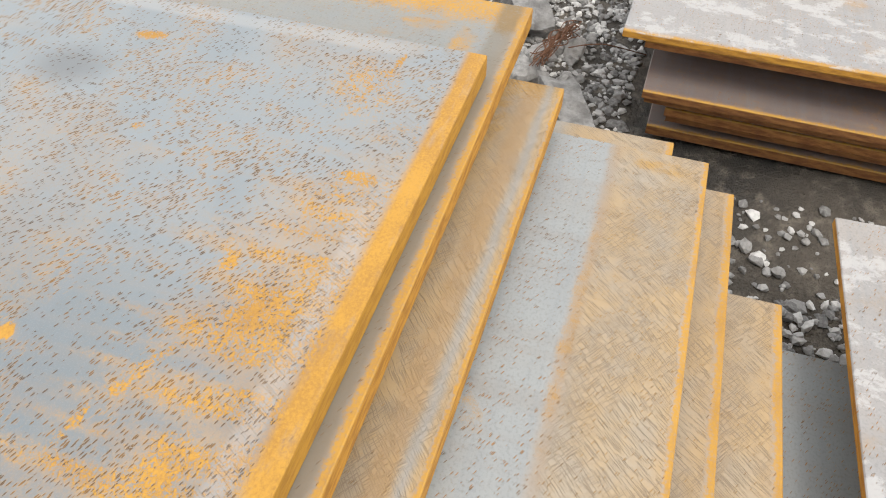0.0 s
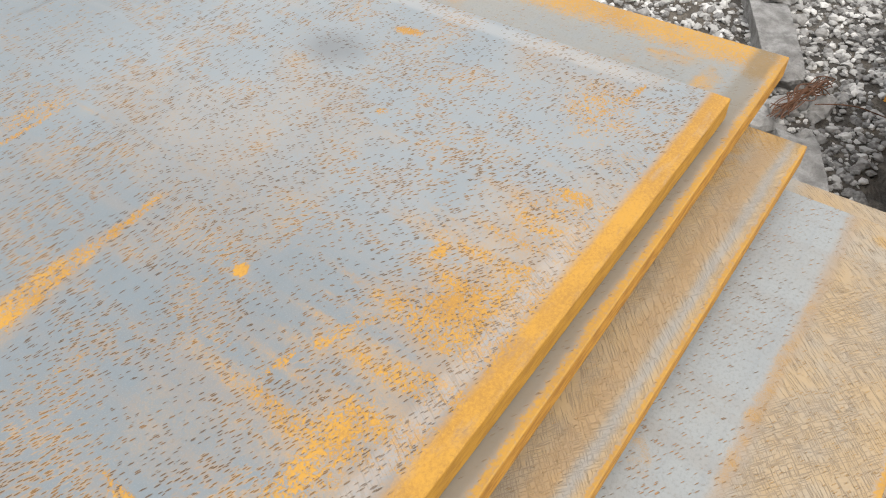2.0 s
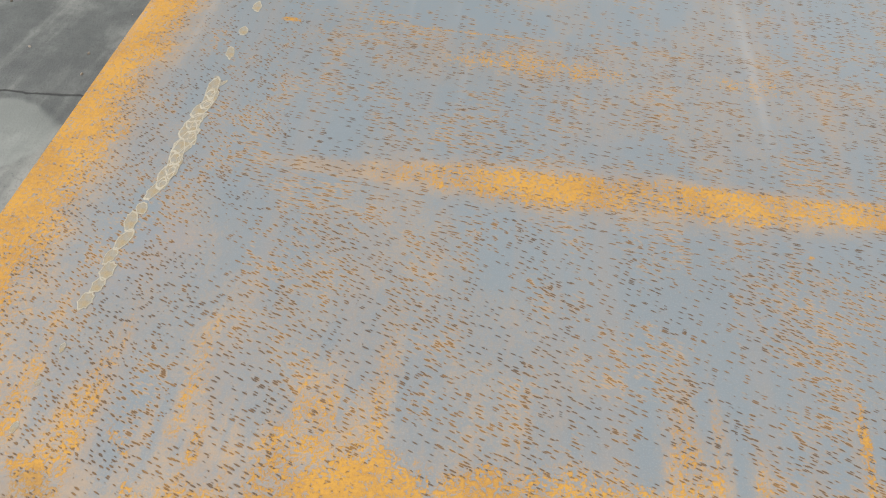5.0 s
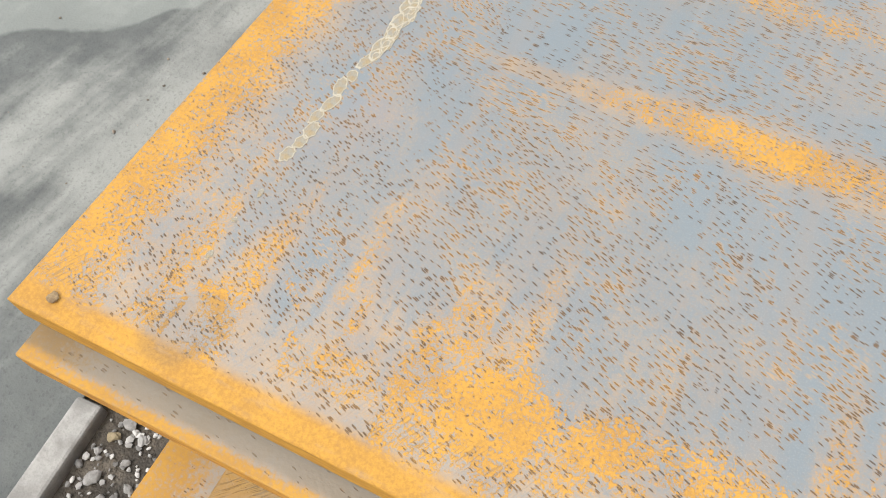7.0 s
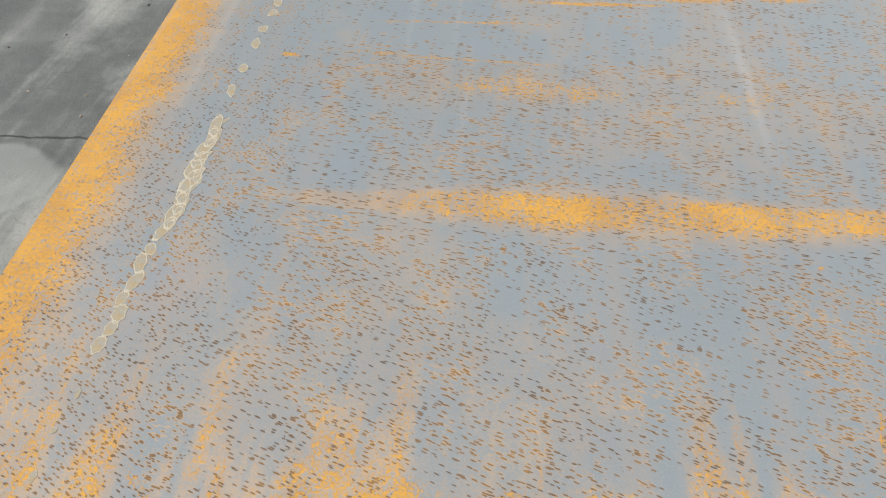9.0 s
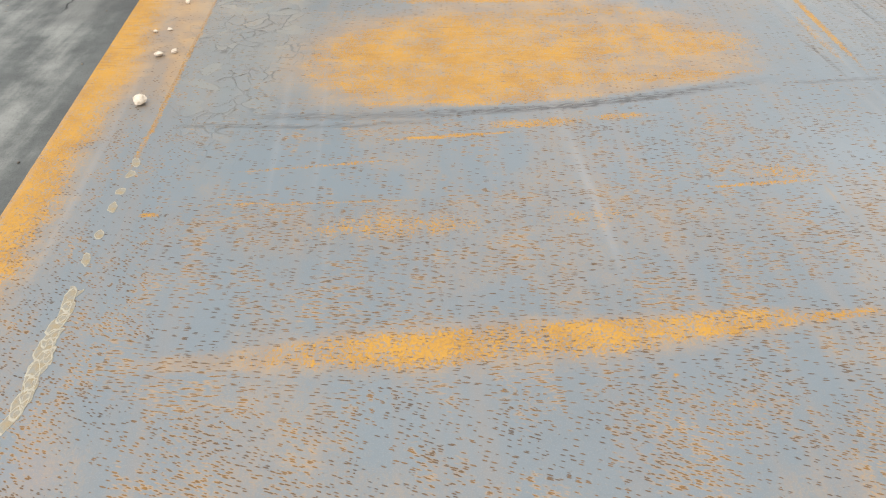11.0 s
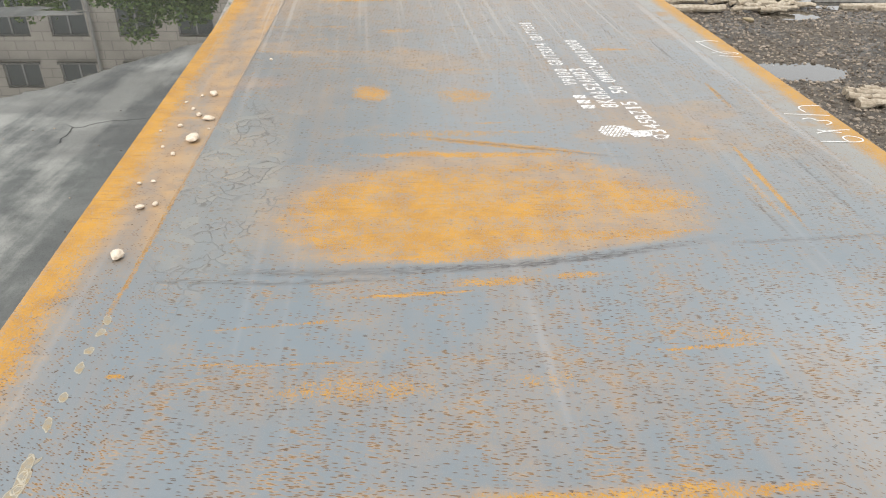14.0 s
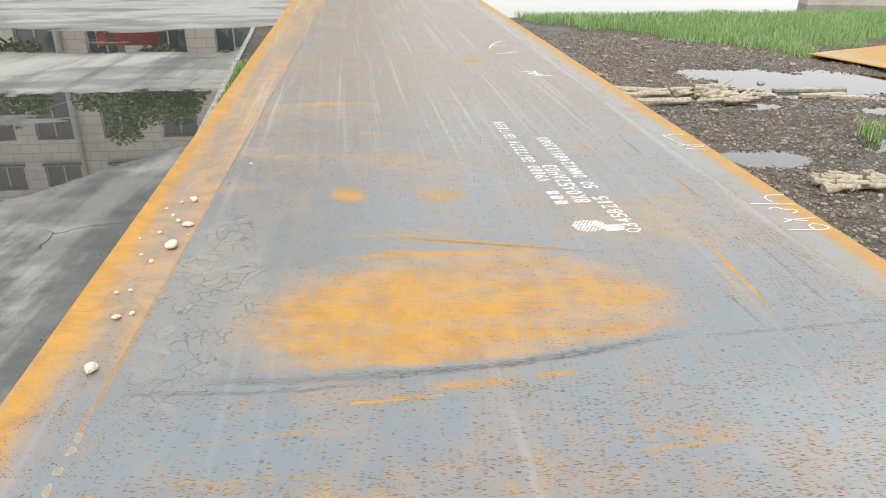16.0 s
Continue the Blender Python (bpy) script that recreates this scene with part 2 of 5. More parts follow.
def road_material():
    """Worn asphalt with dry tracks, cracks, and standing water in its hollows."""
    n = Nodes("asphalt", 0.8, 0.0, 0.5)
    x, y, _ = n.xyz()
    big = n.noise(0.5, 4, 0.55, n.warp(0.8, 0.5))
    mid = n.noise(4, 5, 0.65)
    fine = n.noise(110, 3, 0.7)
    streak = n.noise(1.0, 5, 0.6, n.map((0.35, 0, 0), -6, (0.34, 2.6, 1)))
    c = n.mix(n.ramp(mid, 0.3, 0.7), (0.125, 0.135, 0.132), (0.195, 0.208, 0.20))
    dry = n.ramp(n.math("ADD", n.math("MULTIPLY", streak, 0.75), n.math("MULTIPLY", mid, 0.25)), 0.45, 0.60)
    c = n.mix(n.math("MULTIPLY", dry, 0.9), c, (0.42, 0.43, 0.40))
    c = n.mix(n.math("MULTIPLY", n.ramp(fine, 0.5, 0.75), 0.35), c, (0.045, 0.047, 0.045))
    cr = n.voronoi(0.55, n.warp(2.5, 0.35), "DISTANCE_TO_EDGE")
    crack = n.math("MULTIPLY", n.ramp(cr, 0.0045, 0.001), n.ramp(n.noise(0.9), 0.54, 0.62))
    c = n.mix(n.math("MULTIPLY", crack, 0.85), c, (0.02, 0.02, 0.02))
    line = n.math("ABSOLUTE", n.math("SUBTRACT", n.xyz(n.warp(5, 0.10))[1], 1.545))
    line = n.math("MULTIPLY", n.ramp(line, 0.007, 0.002), n.ramp(x, -2.4, -1.9))
    crack = n.math("MAXIMUM", crack, line)
    c = n.mix(n.math("MULTIPLY", line, 0.8), c, (0.02, 0.02, 0.02))
    # pale dried slurry patch by the stack's corner
    slur = n.ramp(n.length(n.map((-1.10, 1.10, 0), 35, (0.62, 0.24, 1e6), n.warp(3, 0.25))), 1.0, 0.93)
    c = n.mix(n.math("MULTIPLY", slur, 0.5), c, (0.40, 0.43, 0.40))
    # far concrete apron
    c = n.mix(n.math("MULTIPLY", n.ramp(n.math("ADD", y, n.math("MULTIPLY", mid, 1.5)), 12.8, 13.6), 0.9), c, n.mix(mid, (0.40, 0.40, 0.38), (0.58, 0.58, 0.56)))
    wet = n.math("ADD", n.math("MULTIPLY", n.noise(1.0, 5, 0.6, n.map((2.3, 0.4, 0), 6, (1.9, 0.75, 1))), 1.0), 0.0)
    slant = n.math("MULTIPLY_ADD", n.math("ADD", x, 1.4), -1.25, n.math("MULTIPLY_ADD", mid, 0.35, y))
    zone = n.math("MULTIPLY", n.ramp(slant, 4.9, 5.4), n.ramp(y, 14.0, 12.0))
    gap = n.math("MULTIPLY", n.ramp(n.math("MULTIPLY_ADD", mid, 0.8, y), 8.35, 8.7), n.ramp(n.math("MULTIPLY_ADD", mid, 0.8, y), 11.3, 10.7))
    zone = n.math("MULTIPLY", zone, n.math("MULTIPLY_ADD", gap, -0.9, 1.0))
    c = n.mix(n.math("MULTIPLY", gap, n.ramp(streak, 0.36, 0.58, 0.25, 0.9)), c, (0.46, 0.46, 0.43))
    pool = n.ramp(n.math("MULTIPLY_ADD", zone, 0.36, wet), 0.70, 0.74)
    damp = n.ramp(n.math("MULTIPLY_ADD", zone, 0.3, wet), 0.46, 0.62)
    c = n.mix(n.math("MULTIPLY", damp, 0.5), c, (0.07, 0.075, 0.075))
    c = n.mix(pool, c, (0.062, 0.062, 0.055))
    n.colour(c)
    r = n.math("MULTIPLY_ADD", damp, -0.30, 0.78)
    n.put(n.b.inputs["Specular IOR Level"], n.math("MULTIPLY_ADD", pool, 0.5, 0.4))
    n.rough(n.math("MULTIPLY_ADD", pool, -0.47, n.math("MAXIMUM", r, 0.48)))
    h = n.math("MULTIPLY", n.math("ADD", fine, n.math("MULTIPLY", mid, 2)), n.math("SUBTRACT", 1.0, pool))
    n.bump(n.math("SUBTRACT", h, n.math("MULTIPLY", crack, 3.0)), 0.003, 0.8)
    return n.m


def ground_material():
    n = Nodes("ground", 0.85, 0.0, 0.4)
    big = n.noise(0.9, 5, 0.6)
    mid = n.noise(14, 5, 0.65)
    fine = n.noise(120, 3, 0.65)
    c = n.mix(n.ramp(big, 0.35, 0.65), (0.055, 0.05, 0.043), (0.17, 0.145, 0.115))
    c = n.mix(n.math("MULTIPLY", n.ramp(mid, 0.45, 0.68), 0.7), c, (0.32, 0.275, 0.22))
    c = n.mix(n.math("MULTIPLY", n.ramp(fine, 0.5, 0.72), 0.6), c, (0.05, 0.045, 0.04))
    n.colour(c)
    n.rough(n.ramp(big, 0.35, 0.6, 0.42, 0.9))
    n.bump(n.math("MULTIPLY_ADD", mid, 2.0, fine), 0.012)
    return n.m


def water_material():
    n = Nodes("puddle_water", 0.03, 0.0, 1.0)
    n.colour(n.mix(n.noise(3), (0.035, 0.03, 0.022), (0.07, 0.06, 0.045)))
    n.bump(n.noise(5, 2), 0.0006, 0.5)
    return n.m


def lattice(x, y, seed):
    """Smooth value noise on numpy arrays, 0 to 1."""
    xi, yi = np.floor(x).astype(np.int64), np.floor(y).astype(np.int64)
    fx, fy = x - xi, y - yi
    fx, fy = fx * fx * (3 - 2 * fx), fy * fy * (3 - 2 * fy)

    def h(i, j):
        k = (i * 374761393 + j * 668265263 + seed * 974711) & 0x7FFFFFFF
        k = ((k ^ (k >> 13)) * 1274126177) & 0x7FFFFFFF
        return ((k ^ (k >> 16)) & 0xFFFF) / 65535.0

    a, b = h(xi, yi) * (1 - fx) + h(xi + 1, yi) * fx, h(xi, yi + 1) * (1 - fx) + h(xi + 1, yi + 1) * fx
    return a * (1 - fy) + b * fy


def fbm(x, y, scale, octaves=4, seed=1):
    t, amp, tot = 0.0, 1.0, 0.0
    for o in range(octaves):
        t = t + amp * lattice(x * scale * 2 ** o, y * scale * 2 ** o, seed + 7 * o)
        tot += amp
        amp *= 0.55
    return t / tot


def step(v, lo, hi):
    t = np.clip((v - lo) / (hi - lo), 0, 1)
    return t * t * (3 - 2 * t)


def top_wear(x, y):
    """Where the top plate is rusted, stained, torn, flaked, scuffed and pitted, and where sky sheen is painted on, at
    each point of its surface.
    """
    na, nb = fbm(x, y, 7, 4, 3) - 0.5, fbm(x, y, 7, 4, 5) - 0.5
    fa, fb = fbm(x, y, 45, 3, 9) - 0.5, fbm(x, y, 45, 3, 11) - 0.5
    rust, film = np.zeros_like(x), np.zeros_like(x)

    def ellipse(cx, cy, rx, ry, rot=0.0, wob=0.03):
        c, q = math.cos(radians(rot)), math.sin(radians(rot))
        u, v = x + wob * na + 0.5 * wob * fa - cx, y + wob * nb + 0.5 * wob * fb - cy
        return np.hypot((u * c + v * q) / rx, (-u * q + v * c) / ry)

    def bloom(cx, cy, rx, ry, rot=0.0, s=0.8, wob=0.03, hard=0.3, haze=0.4):
        """A patch of rust with a brown film round it."""
        nonlocal rust, film
        d = ellipse(cx, cy, rx, ry, rot, wob)
        rust = np.maximum(rust, s * step(d, 1.2, hard))
        film = np.maximum(film, haze * s * step(d, 1.9, 0.5))

    def streak(x0, y0, x1, y1, half, s=0.9):
        """A thin drawn-out rust line from one point to another."""
        bloom((x0 + x1) / 2, (y0 + y1) / 2, math.hypot(x1 - x0, y1 - y0) / 2, half, math.degrees(math.atan2(y1 - y0, x1 - x0)), s, 0.008, 0.5, 0.3)

    # the straight rust band across the plate, ragged at its near side
    axis = 0.703 + 0.030 * (x - 0.9)
    half = 0.010 + 0.036 * step(x, 0.35, 0.80) * step(x, 1.72, 1.10)
    off = y - axis + 0.018 * nb + 0.020 * fb
    side = np.where(off < 0, 1.35, 0.8)
    d = np.abs(off) / (half * side)
    reach = step(x, 0.34, 0.72) * step(x, 1.72, 1.60)
    clump = 0.60 + 0.20 * step(np.abs(x - 0.83), 0.13, 0.05) + 0.22 * step(np.abs(x - 1.13), 0.11, 0.04) + 0.16 * step(fbm(x, y, 9, 3, 81), 0.45, 0.65)
    rust = np.maximum(rust, reach * clump * step(d, 1.25, 0.35))
    film = np.maximum(film, 0.6 * step(x, 0.28, 0.45) * step(x, 1.74, 1.62) * step(d, 1.9, 0.5))
    bloom(1.076, 0.700, 0.012, 0.010, 0, 1.2, 0.004)
    bloom(1.282, 0.722, 0.014, 0.007, 0, 1.0, 0.004)
    bloom(1.345, 0.73, 0.20, 0.016, 2, 0.75, 0.01)

    # rust creeping in from the near end, in runs across the plate
    runs = 0.5 * fbm(x * 2.4, y * 0.45, 6.0, 4, 71) + 0.5 * fbm(x * 5.5 + 0.1 * na, y * 0.5, 6.0, 4, 72)
    reach = 0.15 + 0.40 * step(runs, 0.34, 0.72)
    rust = np.maximum(rust, 0.66 * step(runs, 0.40, 0.58) * step(y, reach * 1.1, reach * 0.2) * (0.5 + 0.5 * step(x, 2.3, 1.6)))
    film = np.maximum(film, 0.60 * step(y, reach * 1.25, reach * 0.45) * step(x, 2.5, 1.9))
    bloom(0.625, 0.135, 0.115, 0.085, 10, 1.0, 0.05, 0.45)
    bloom(0.770, 0.155, 0.085, 0.060, 0, 0.9, 0.05, 0.4)
    bloom(0.92, 0.165, 0.14, 0.060, 0, 0.75, 0.05)
    bloom(1.12, 0.150, 0.20, 0.055, -3, 0.75, 0.05)
    bloom(1.35, 0.135, 0.18, 0.050, -3, 0.72, 0.05)
    bloom(1.47, 0.140, 0.10, 0.045, 0, 0.85, 0.05)
    bloom(1.74, 0.140, 0.10, 0.075, 20, 0.85, 0.06)
    bloom(1.82, 0.230, 0.030, 0.024, 0, 0.9, 0.02)
    bloom(1.96, 0.135, 0.030, 0.075, 0, 0.65, 0.03)
    bloom(2.055, 0.110, 0.022, 0.060, 0, 0.85, 0.03)
    streak(1.152, 0.187, 1.257, 0.184, 0.006, 1.2)
    streak(1.706, 0.146, 1.770, 0.145, 0.010, 1.2)
    streak(1.455, 0.300, 1.565, 0.283, 0.008, 0.7)
    streak(1.556, 0.282, 1.60, 0.245, 0.010, 0.8)
    streak(1.245, 0.195, 1.262, 0.385, 0.010, 0.75)
    streak(1.56, 0.29, 1.69, 0.20, 0.012, 0.55)
    bloom(1.606, 0.473, 0.016, 0.014, 0, 1.5, 0.004, 0.6)
    bloom(1.247, 0.605, 0.006, 0.006, 0, 0.9, 0.0)
    bloom(1.335, 0.545, 0.045, 0.009, -12, 0.6, 0.01)
    bloom(2.339, 0.700, 0.018, 0.045, 12, 1.1, 0.02)
    bloom(2.062, 0.555, 0.014, 0.018, 0, 0.8, 0.01)
    streak(2.355, 0.168, 2.440, 0.158, 0.008, 0.9)
    bloom(2.30, 0.20, 0.14, 0.09, 20, 0.5, 0.06)

    # the plate's near left corner: a torn patch with a bright bow beside it
    streak(0.205, 0.034, 0.204, 0.114, 0.007, 1.1)
    bloom(0.240, 0.118, 0.045, 0.020, -25, 1.0, 0.02)
    streak(0.299, 0.195, 0.352, 0.145, 0.007, 0.7)
    streak(0.352, 0.145, 0.377, 0.048, 0.009, 0.7)
    bloom(0.44, 0.10, 0.09, 0.06, 0, 0.5, 0.05)
    torn = 0.75 * step(ellipse(0.232, 0.068, 0.060, 0.042, 35, 0.03), 1.15, 0.85)
    # broad rust along the long edge
    wob = x + 0.045 * na + 0.03 * fa
    wide = 0.085 + 0.030 * (fbm(y, y * 0 + 3.0, 3, 3, 15) - 0.5)
    rust = np.maximum(rust, 1.0 * step(wob, wide * 1.9, wide * 0.30))
    film = np.maximum(film, 0.60 * step(wob, wide * 2.6, wide))

    # the great oval above the torn ridge
    ridge_y = 1.458 + 0.135 * (x - 0.85) ** 2
    above = step(y + 0.02 * nb, ridge_y + 0.005, ridge_y + 0.05)
    e = ellipse(1.17, 1.78, 0.76, 0.47, 1, 0.16)
    film = np.maximum(film, 0.70 * above * step(e, 1.15, 0.70))
    lines = fbm(x * 2.0, y * 16, 1.0, 4, 23)
    glow = 0.30 + 0.38 * step(ellipse(1.05, 1.76, 0.46, 0.22, 2, 0.10), 1.2, 0.4) + 0.32 * step(lines, 0.42, 0.60) + 0.14 * step(fbm(x * 10, y * 0.6, 1.0, 3, 29), 0.4, 0.65)
    rust = np.maximum(rust, glow * above * step(ellipse(1.21, 1.76, 0.72, 0.40, 2, 0.14), 1.10, 0.70))
    bloom(1.68, 1.79, 0.20, 0.07, 3, 0.75, 0.04)
    streak(0.93, 2.345, 1.672, 2.150, 0.030, 0.75)
    bloom(1.16, 2.17, 0.50, 0.030, -2, 0.85, 0.03)
    bloom(1.06, 2.36, 0.36, 0.05, 0, 0.5, 0.05)
    streak(1.27, 2.05, 1.38, 2.045, 0.012, 1.0)
    streak(0.93, 2.03, 1.02, 2.02, 0.010, 0.9)
    streak(0.87, 1.515, 1.00, 1.525, 0.009, 1.1)
    streak(1.36, 1.585, 1.86, 1.645, 0.010, 0.8)
    bloom(0.82, 2.80, 0.10, 0.12, 0, 0.85, 0.06)
    bloom(1.22, 2.76, 0.16, 0.11, 0, 0.62, 0.07)
    bloom(1.15, 1.40, 0.15, 0.028, 3, 0.75, 0.03)
    bloom(1.36, 1.425, 0.12, 0.020, 3, 0.7, 0.03)
    streak(0.76, 1.343, 1.12, 1.362, 0.010, 0.85)
    streak(0.40, 1.230, 0.90, 1.262, 0.007, 0.6)
    streak(0.32, 1.115, 0.98, 1.100, 0.006, 0.6)
    streak(0.27, 1.088, 0.335, 1.090, 0.007, 1.0)
    streak(1.43, 1.108, 1.755, 1.122, 0.007, 0.85)
    bloom(1.66, 1.16, 0.12, 0.05, 0, 0.5, 0.04)
    bloom(0.80, 1.015, 0.30, 0.055, 0, 0.48, 0.06)
    bloom(1.22, 1.02, 0.16, 0.05, 0, 0.40, 0.06)
    film = np.maximum(film, 0.30 * step(np.abs(y - 1.0 + 0.05 * nb), 0.13, 0.03) * step(x, 0.3, 0.55) * step(x, 1.8, 1.5))
    film = np.maximum(film, 0.5 * step(np.abs(x - 1.735 + 0.01 * na), 0.012, 0.003) * step(y, 0.50, 0.62) * step(y, 1.16, 1.08))
    # wheel marks and long streaks further on
    streak(2.135, 2.30, 2.098, 1.60, 0.013, 0.95)
    streak(2.07, 2.05, 2.06, 1.62, 0.016, 0.55)
    streak(1.905, 3.417, 2.156, 3.42, 0.020, 0.9)
    streak(1.93, 2.29, 2.12, 2.285, 0.014, 0.7)
    streak(2.30, 2.95, 2.29, 2.55, 0.016, 0.7)
    streak(2.45, 2.75, 2.44, 2.35, 0.016, 0.6)
    streak(0.40, 4.44, 1.10, 4.45, 0.045, 0.85)
    bloom(1.80, 5.82, 0.15, 0.11, 0, 0.9, 0.05)
    bloom(0.95, 3.75, 0.13, 0.06, 0, 0.6, 0.05)
    far = step(y, 1.5, 2.4)
    sx, sy = x + 0.5 * (fbm(x, y, 1.7, 4, 91) - 0.5), y + 0.5 * (fbm(x, y, 1.7, 4, 93) - 0.5)
    thin = fbm(x * 1.6, y * 30, 1.0, 4, 21)
    rust = np.maximum(rust, 0.50 * step(thin, 0.60, 0.74) * far * step(x, 2.4, 1.2))
    film = np.maximum(film, 0.55 * step(fbm(sx * 1.5, sy * 3.5, 1.0, 6, 25), 0.40, 0.70) * far)
    seam = 0.3 * (x + 0.05 * na) + 0.7 * x - (0.192 + 0.0255 * y)
    film = np.maximum(film, (0.62 + 0.3 * step(fbm(x * 6, y * 0.8, 2, 4, 95), 0.4, 0.65)) * step(seam, 0.006, -0.006) * step(y, 1.25, 1.7))
    rust = np.maximum(rust, 0.70 * step(np.abs(seam), 0.012, 0.003) * step(y, 1.15, 1.4) * step(y, 2.6, 1.7))
    film = np.maximum(film, 0.12 + 0.30 * step(y, 1.5, 5.0))
    film = np.maximum(film, 0.34 * step(fbm(x, y * 0.6, 5, 5, 33), 0.45, 0.62))

    # torn scale along the ridge, scrapes and cuts
    off = y - ridge_y + 0.02 * fb + 0.012 * nb
    dark = step(np.abs(off), 0.021, 0.009) * step(x, 0.36, 0.60) * step(x, 1.95, 1.45) * (0.60 + 0.40 * step(x, 0.80, 1.05))
    dark = np.maximum(dark, 0.7 * step(np.abs(off + 0.055 - 0.03 * (x - 0.3)), 0.012, 0.003) * step(x, 0.26, 0.34) * step(x, 1.1, 0.7))
    dark = np.maximum(dark, 0.6 * step(np.abs(y - 1.56 - 0.05 * (x - 1.9) + 0.02 * fb), 0.012, 0.003) * step(x, 1.8, 1.9) * step(x, 2.5, 2.35))
    dark = np.maximum(dark, 0.6 * step(np.abs(y - 2.33 + 0.28 * (x - 1.0) + 0.02 * fb), 0.012, 0.003) * step(x, 0.95, 1.1) * step(x, 1.75, 1.6))
    for cx, cy, ln, rot, s in ((2.30, 1.95, 0.28, -1, 0.8), (2.38, 2.05, 0.20, 1, 0.8), (2.272, 3.37, 0.21, 1, 0.9), (2.08, 3.75, 0.16, 2, 0.7), (2.02, 1.70, 0.13, 4, 0.8),
                               (2.16, 3.95, 0.20, 1, 0.6), (1.95, 4.6, 0.25, 2, 0.7), (2.2, 4.7, 0.22, 0, 0.6), (2.3, 2.72, 0.2, 2, 0.6)):
        dark = np.maximum(dark, s * step(ellipse(cx, cy, 0.0065, ln, rot, 0.006), 1.2, 0.5))
    damp = step(np.hypot((x - 2.19) / 0.085, (y - 0.80) / 0.105), 1.15, 0.15)
    damp = np.maximum(damp, 0.5 * torn)
    blue = step(np.abs(y + 0.04 * nb - 1.235), 0.15, 0.09) * step(x + 0.1 * na, 0.98, 0.85) * step(x, 0.24, 0.30)
    blue = np.maximum(blue, 0.55 * step(fbm(sx * 0.9, sy * 1.8, 2.2, 5, 61), 0.46, 0.74))
    # brighter sky reflection over the near right part, put in as colour
    sky_sheen = step(x + 0.1 * na, 1.55, 1.95) * step(y + 0.1 * nb, 1.5, 1.2)
    flake = step(np.hypot((x + 0.1 * na - 0.39) / 0.20, (y + 0.1 * nb - 2.05) / 0.80), 1.1, 0.55)
    flake = np.maximum(flake, 0.38 * step(x, 1.85, 2.1) * step(y, 1.5, 1.75) * step(y, 3.2, 2.4))
    pale = 0.34 * step(fbm(x * 30, y * 0.7, 1.0, 3, 41), 0.66, 0.86) * step(y, 0.72, 1.0)
    pale = np.maximum(pale, 0.55 * step(np.hypot((x - 1.222 + 0.010 * (y - 1.1)) / 0.016, (y - 1.12) / 0.36), 1.0, 0.2))
    pale = np.maximum(pale, 0.8 * step(np.abs(x - 2.445), 0.03, 0.012) * step(y, 0.12, 0.2) * step(fbm(x * 20, y * 2, 1, 3, 51), 0.36, 0.55))
    pale = np.maximum(pale, 0.7 * step(np.abs(y - 0.068 - 0.03 * na), 0.022, 0.010) * step(x, 1.2, 1.4) * step(x, 2.1, 1.9))
    dens = (1.0 - 0.70 * step(y + 0.05 * nb, 1.36, 1.46) * step(x, 2.5, 2.0) * step(y, 3.2, 2.6)) * (1 - 0.40 * step(y, 2.0, 3.0))
    dens = dens * (1 - 0.55 * step(np.abs(y + 0.05 * nb - 1.24), 0.15, 0.09) * step(x, 1.5, 0.9))
    return (rust, film, dark), (flake, pale, dens), (damp, blue, sky_sheen)


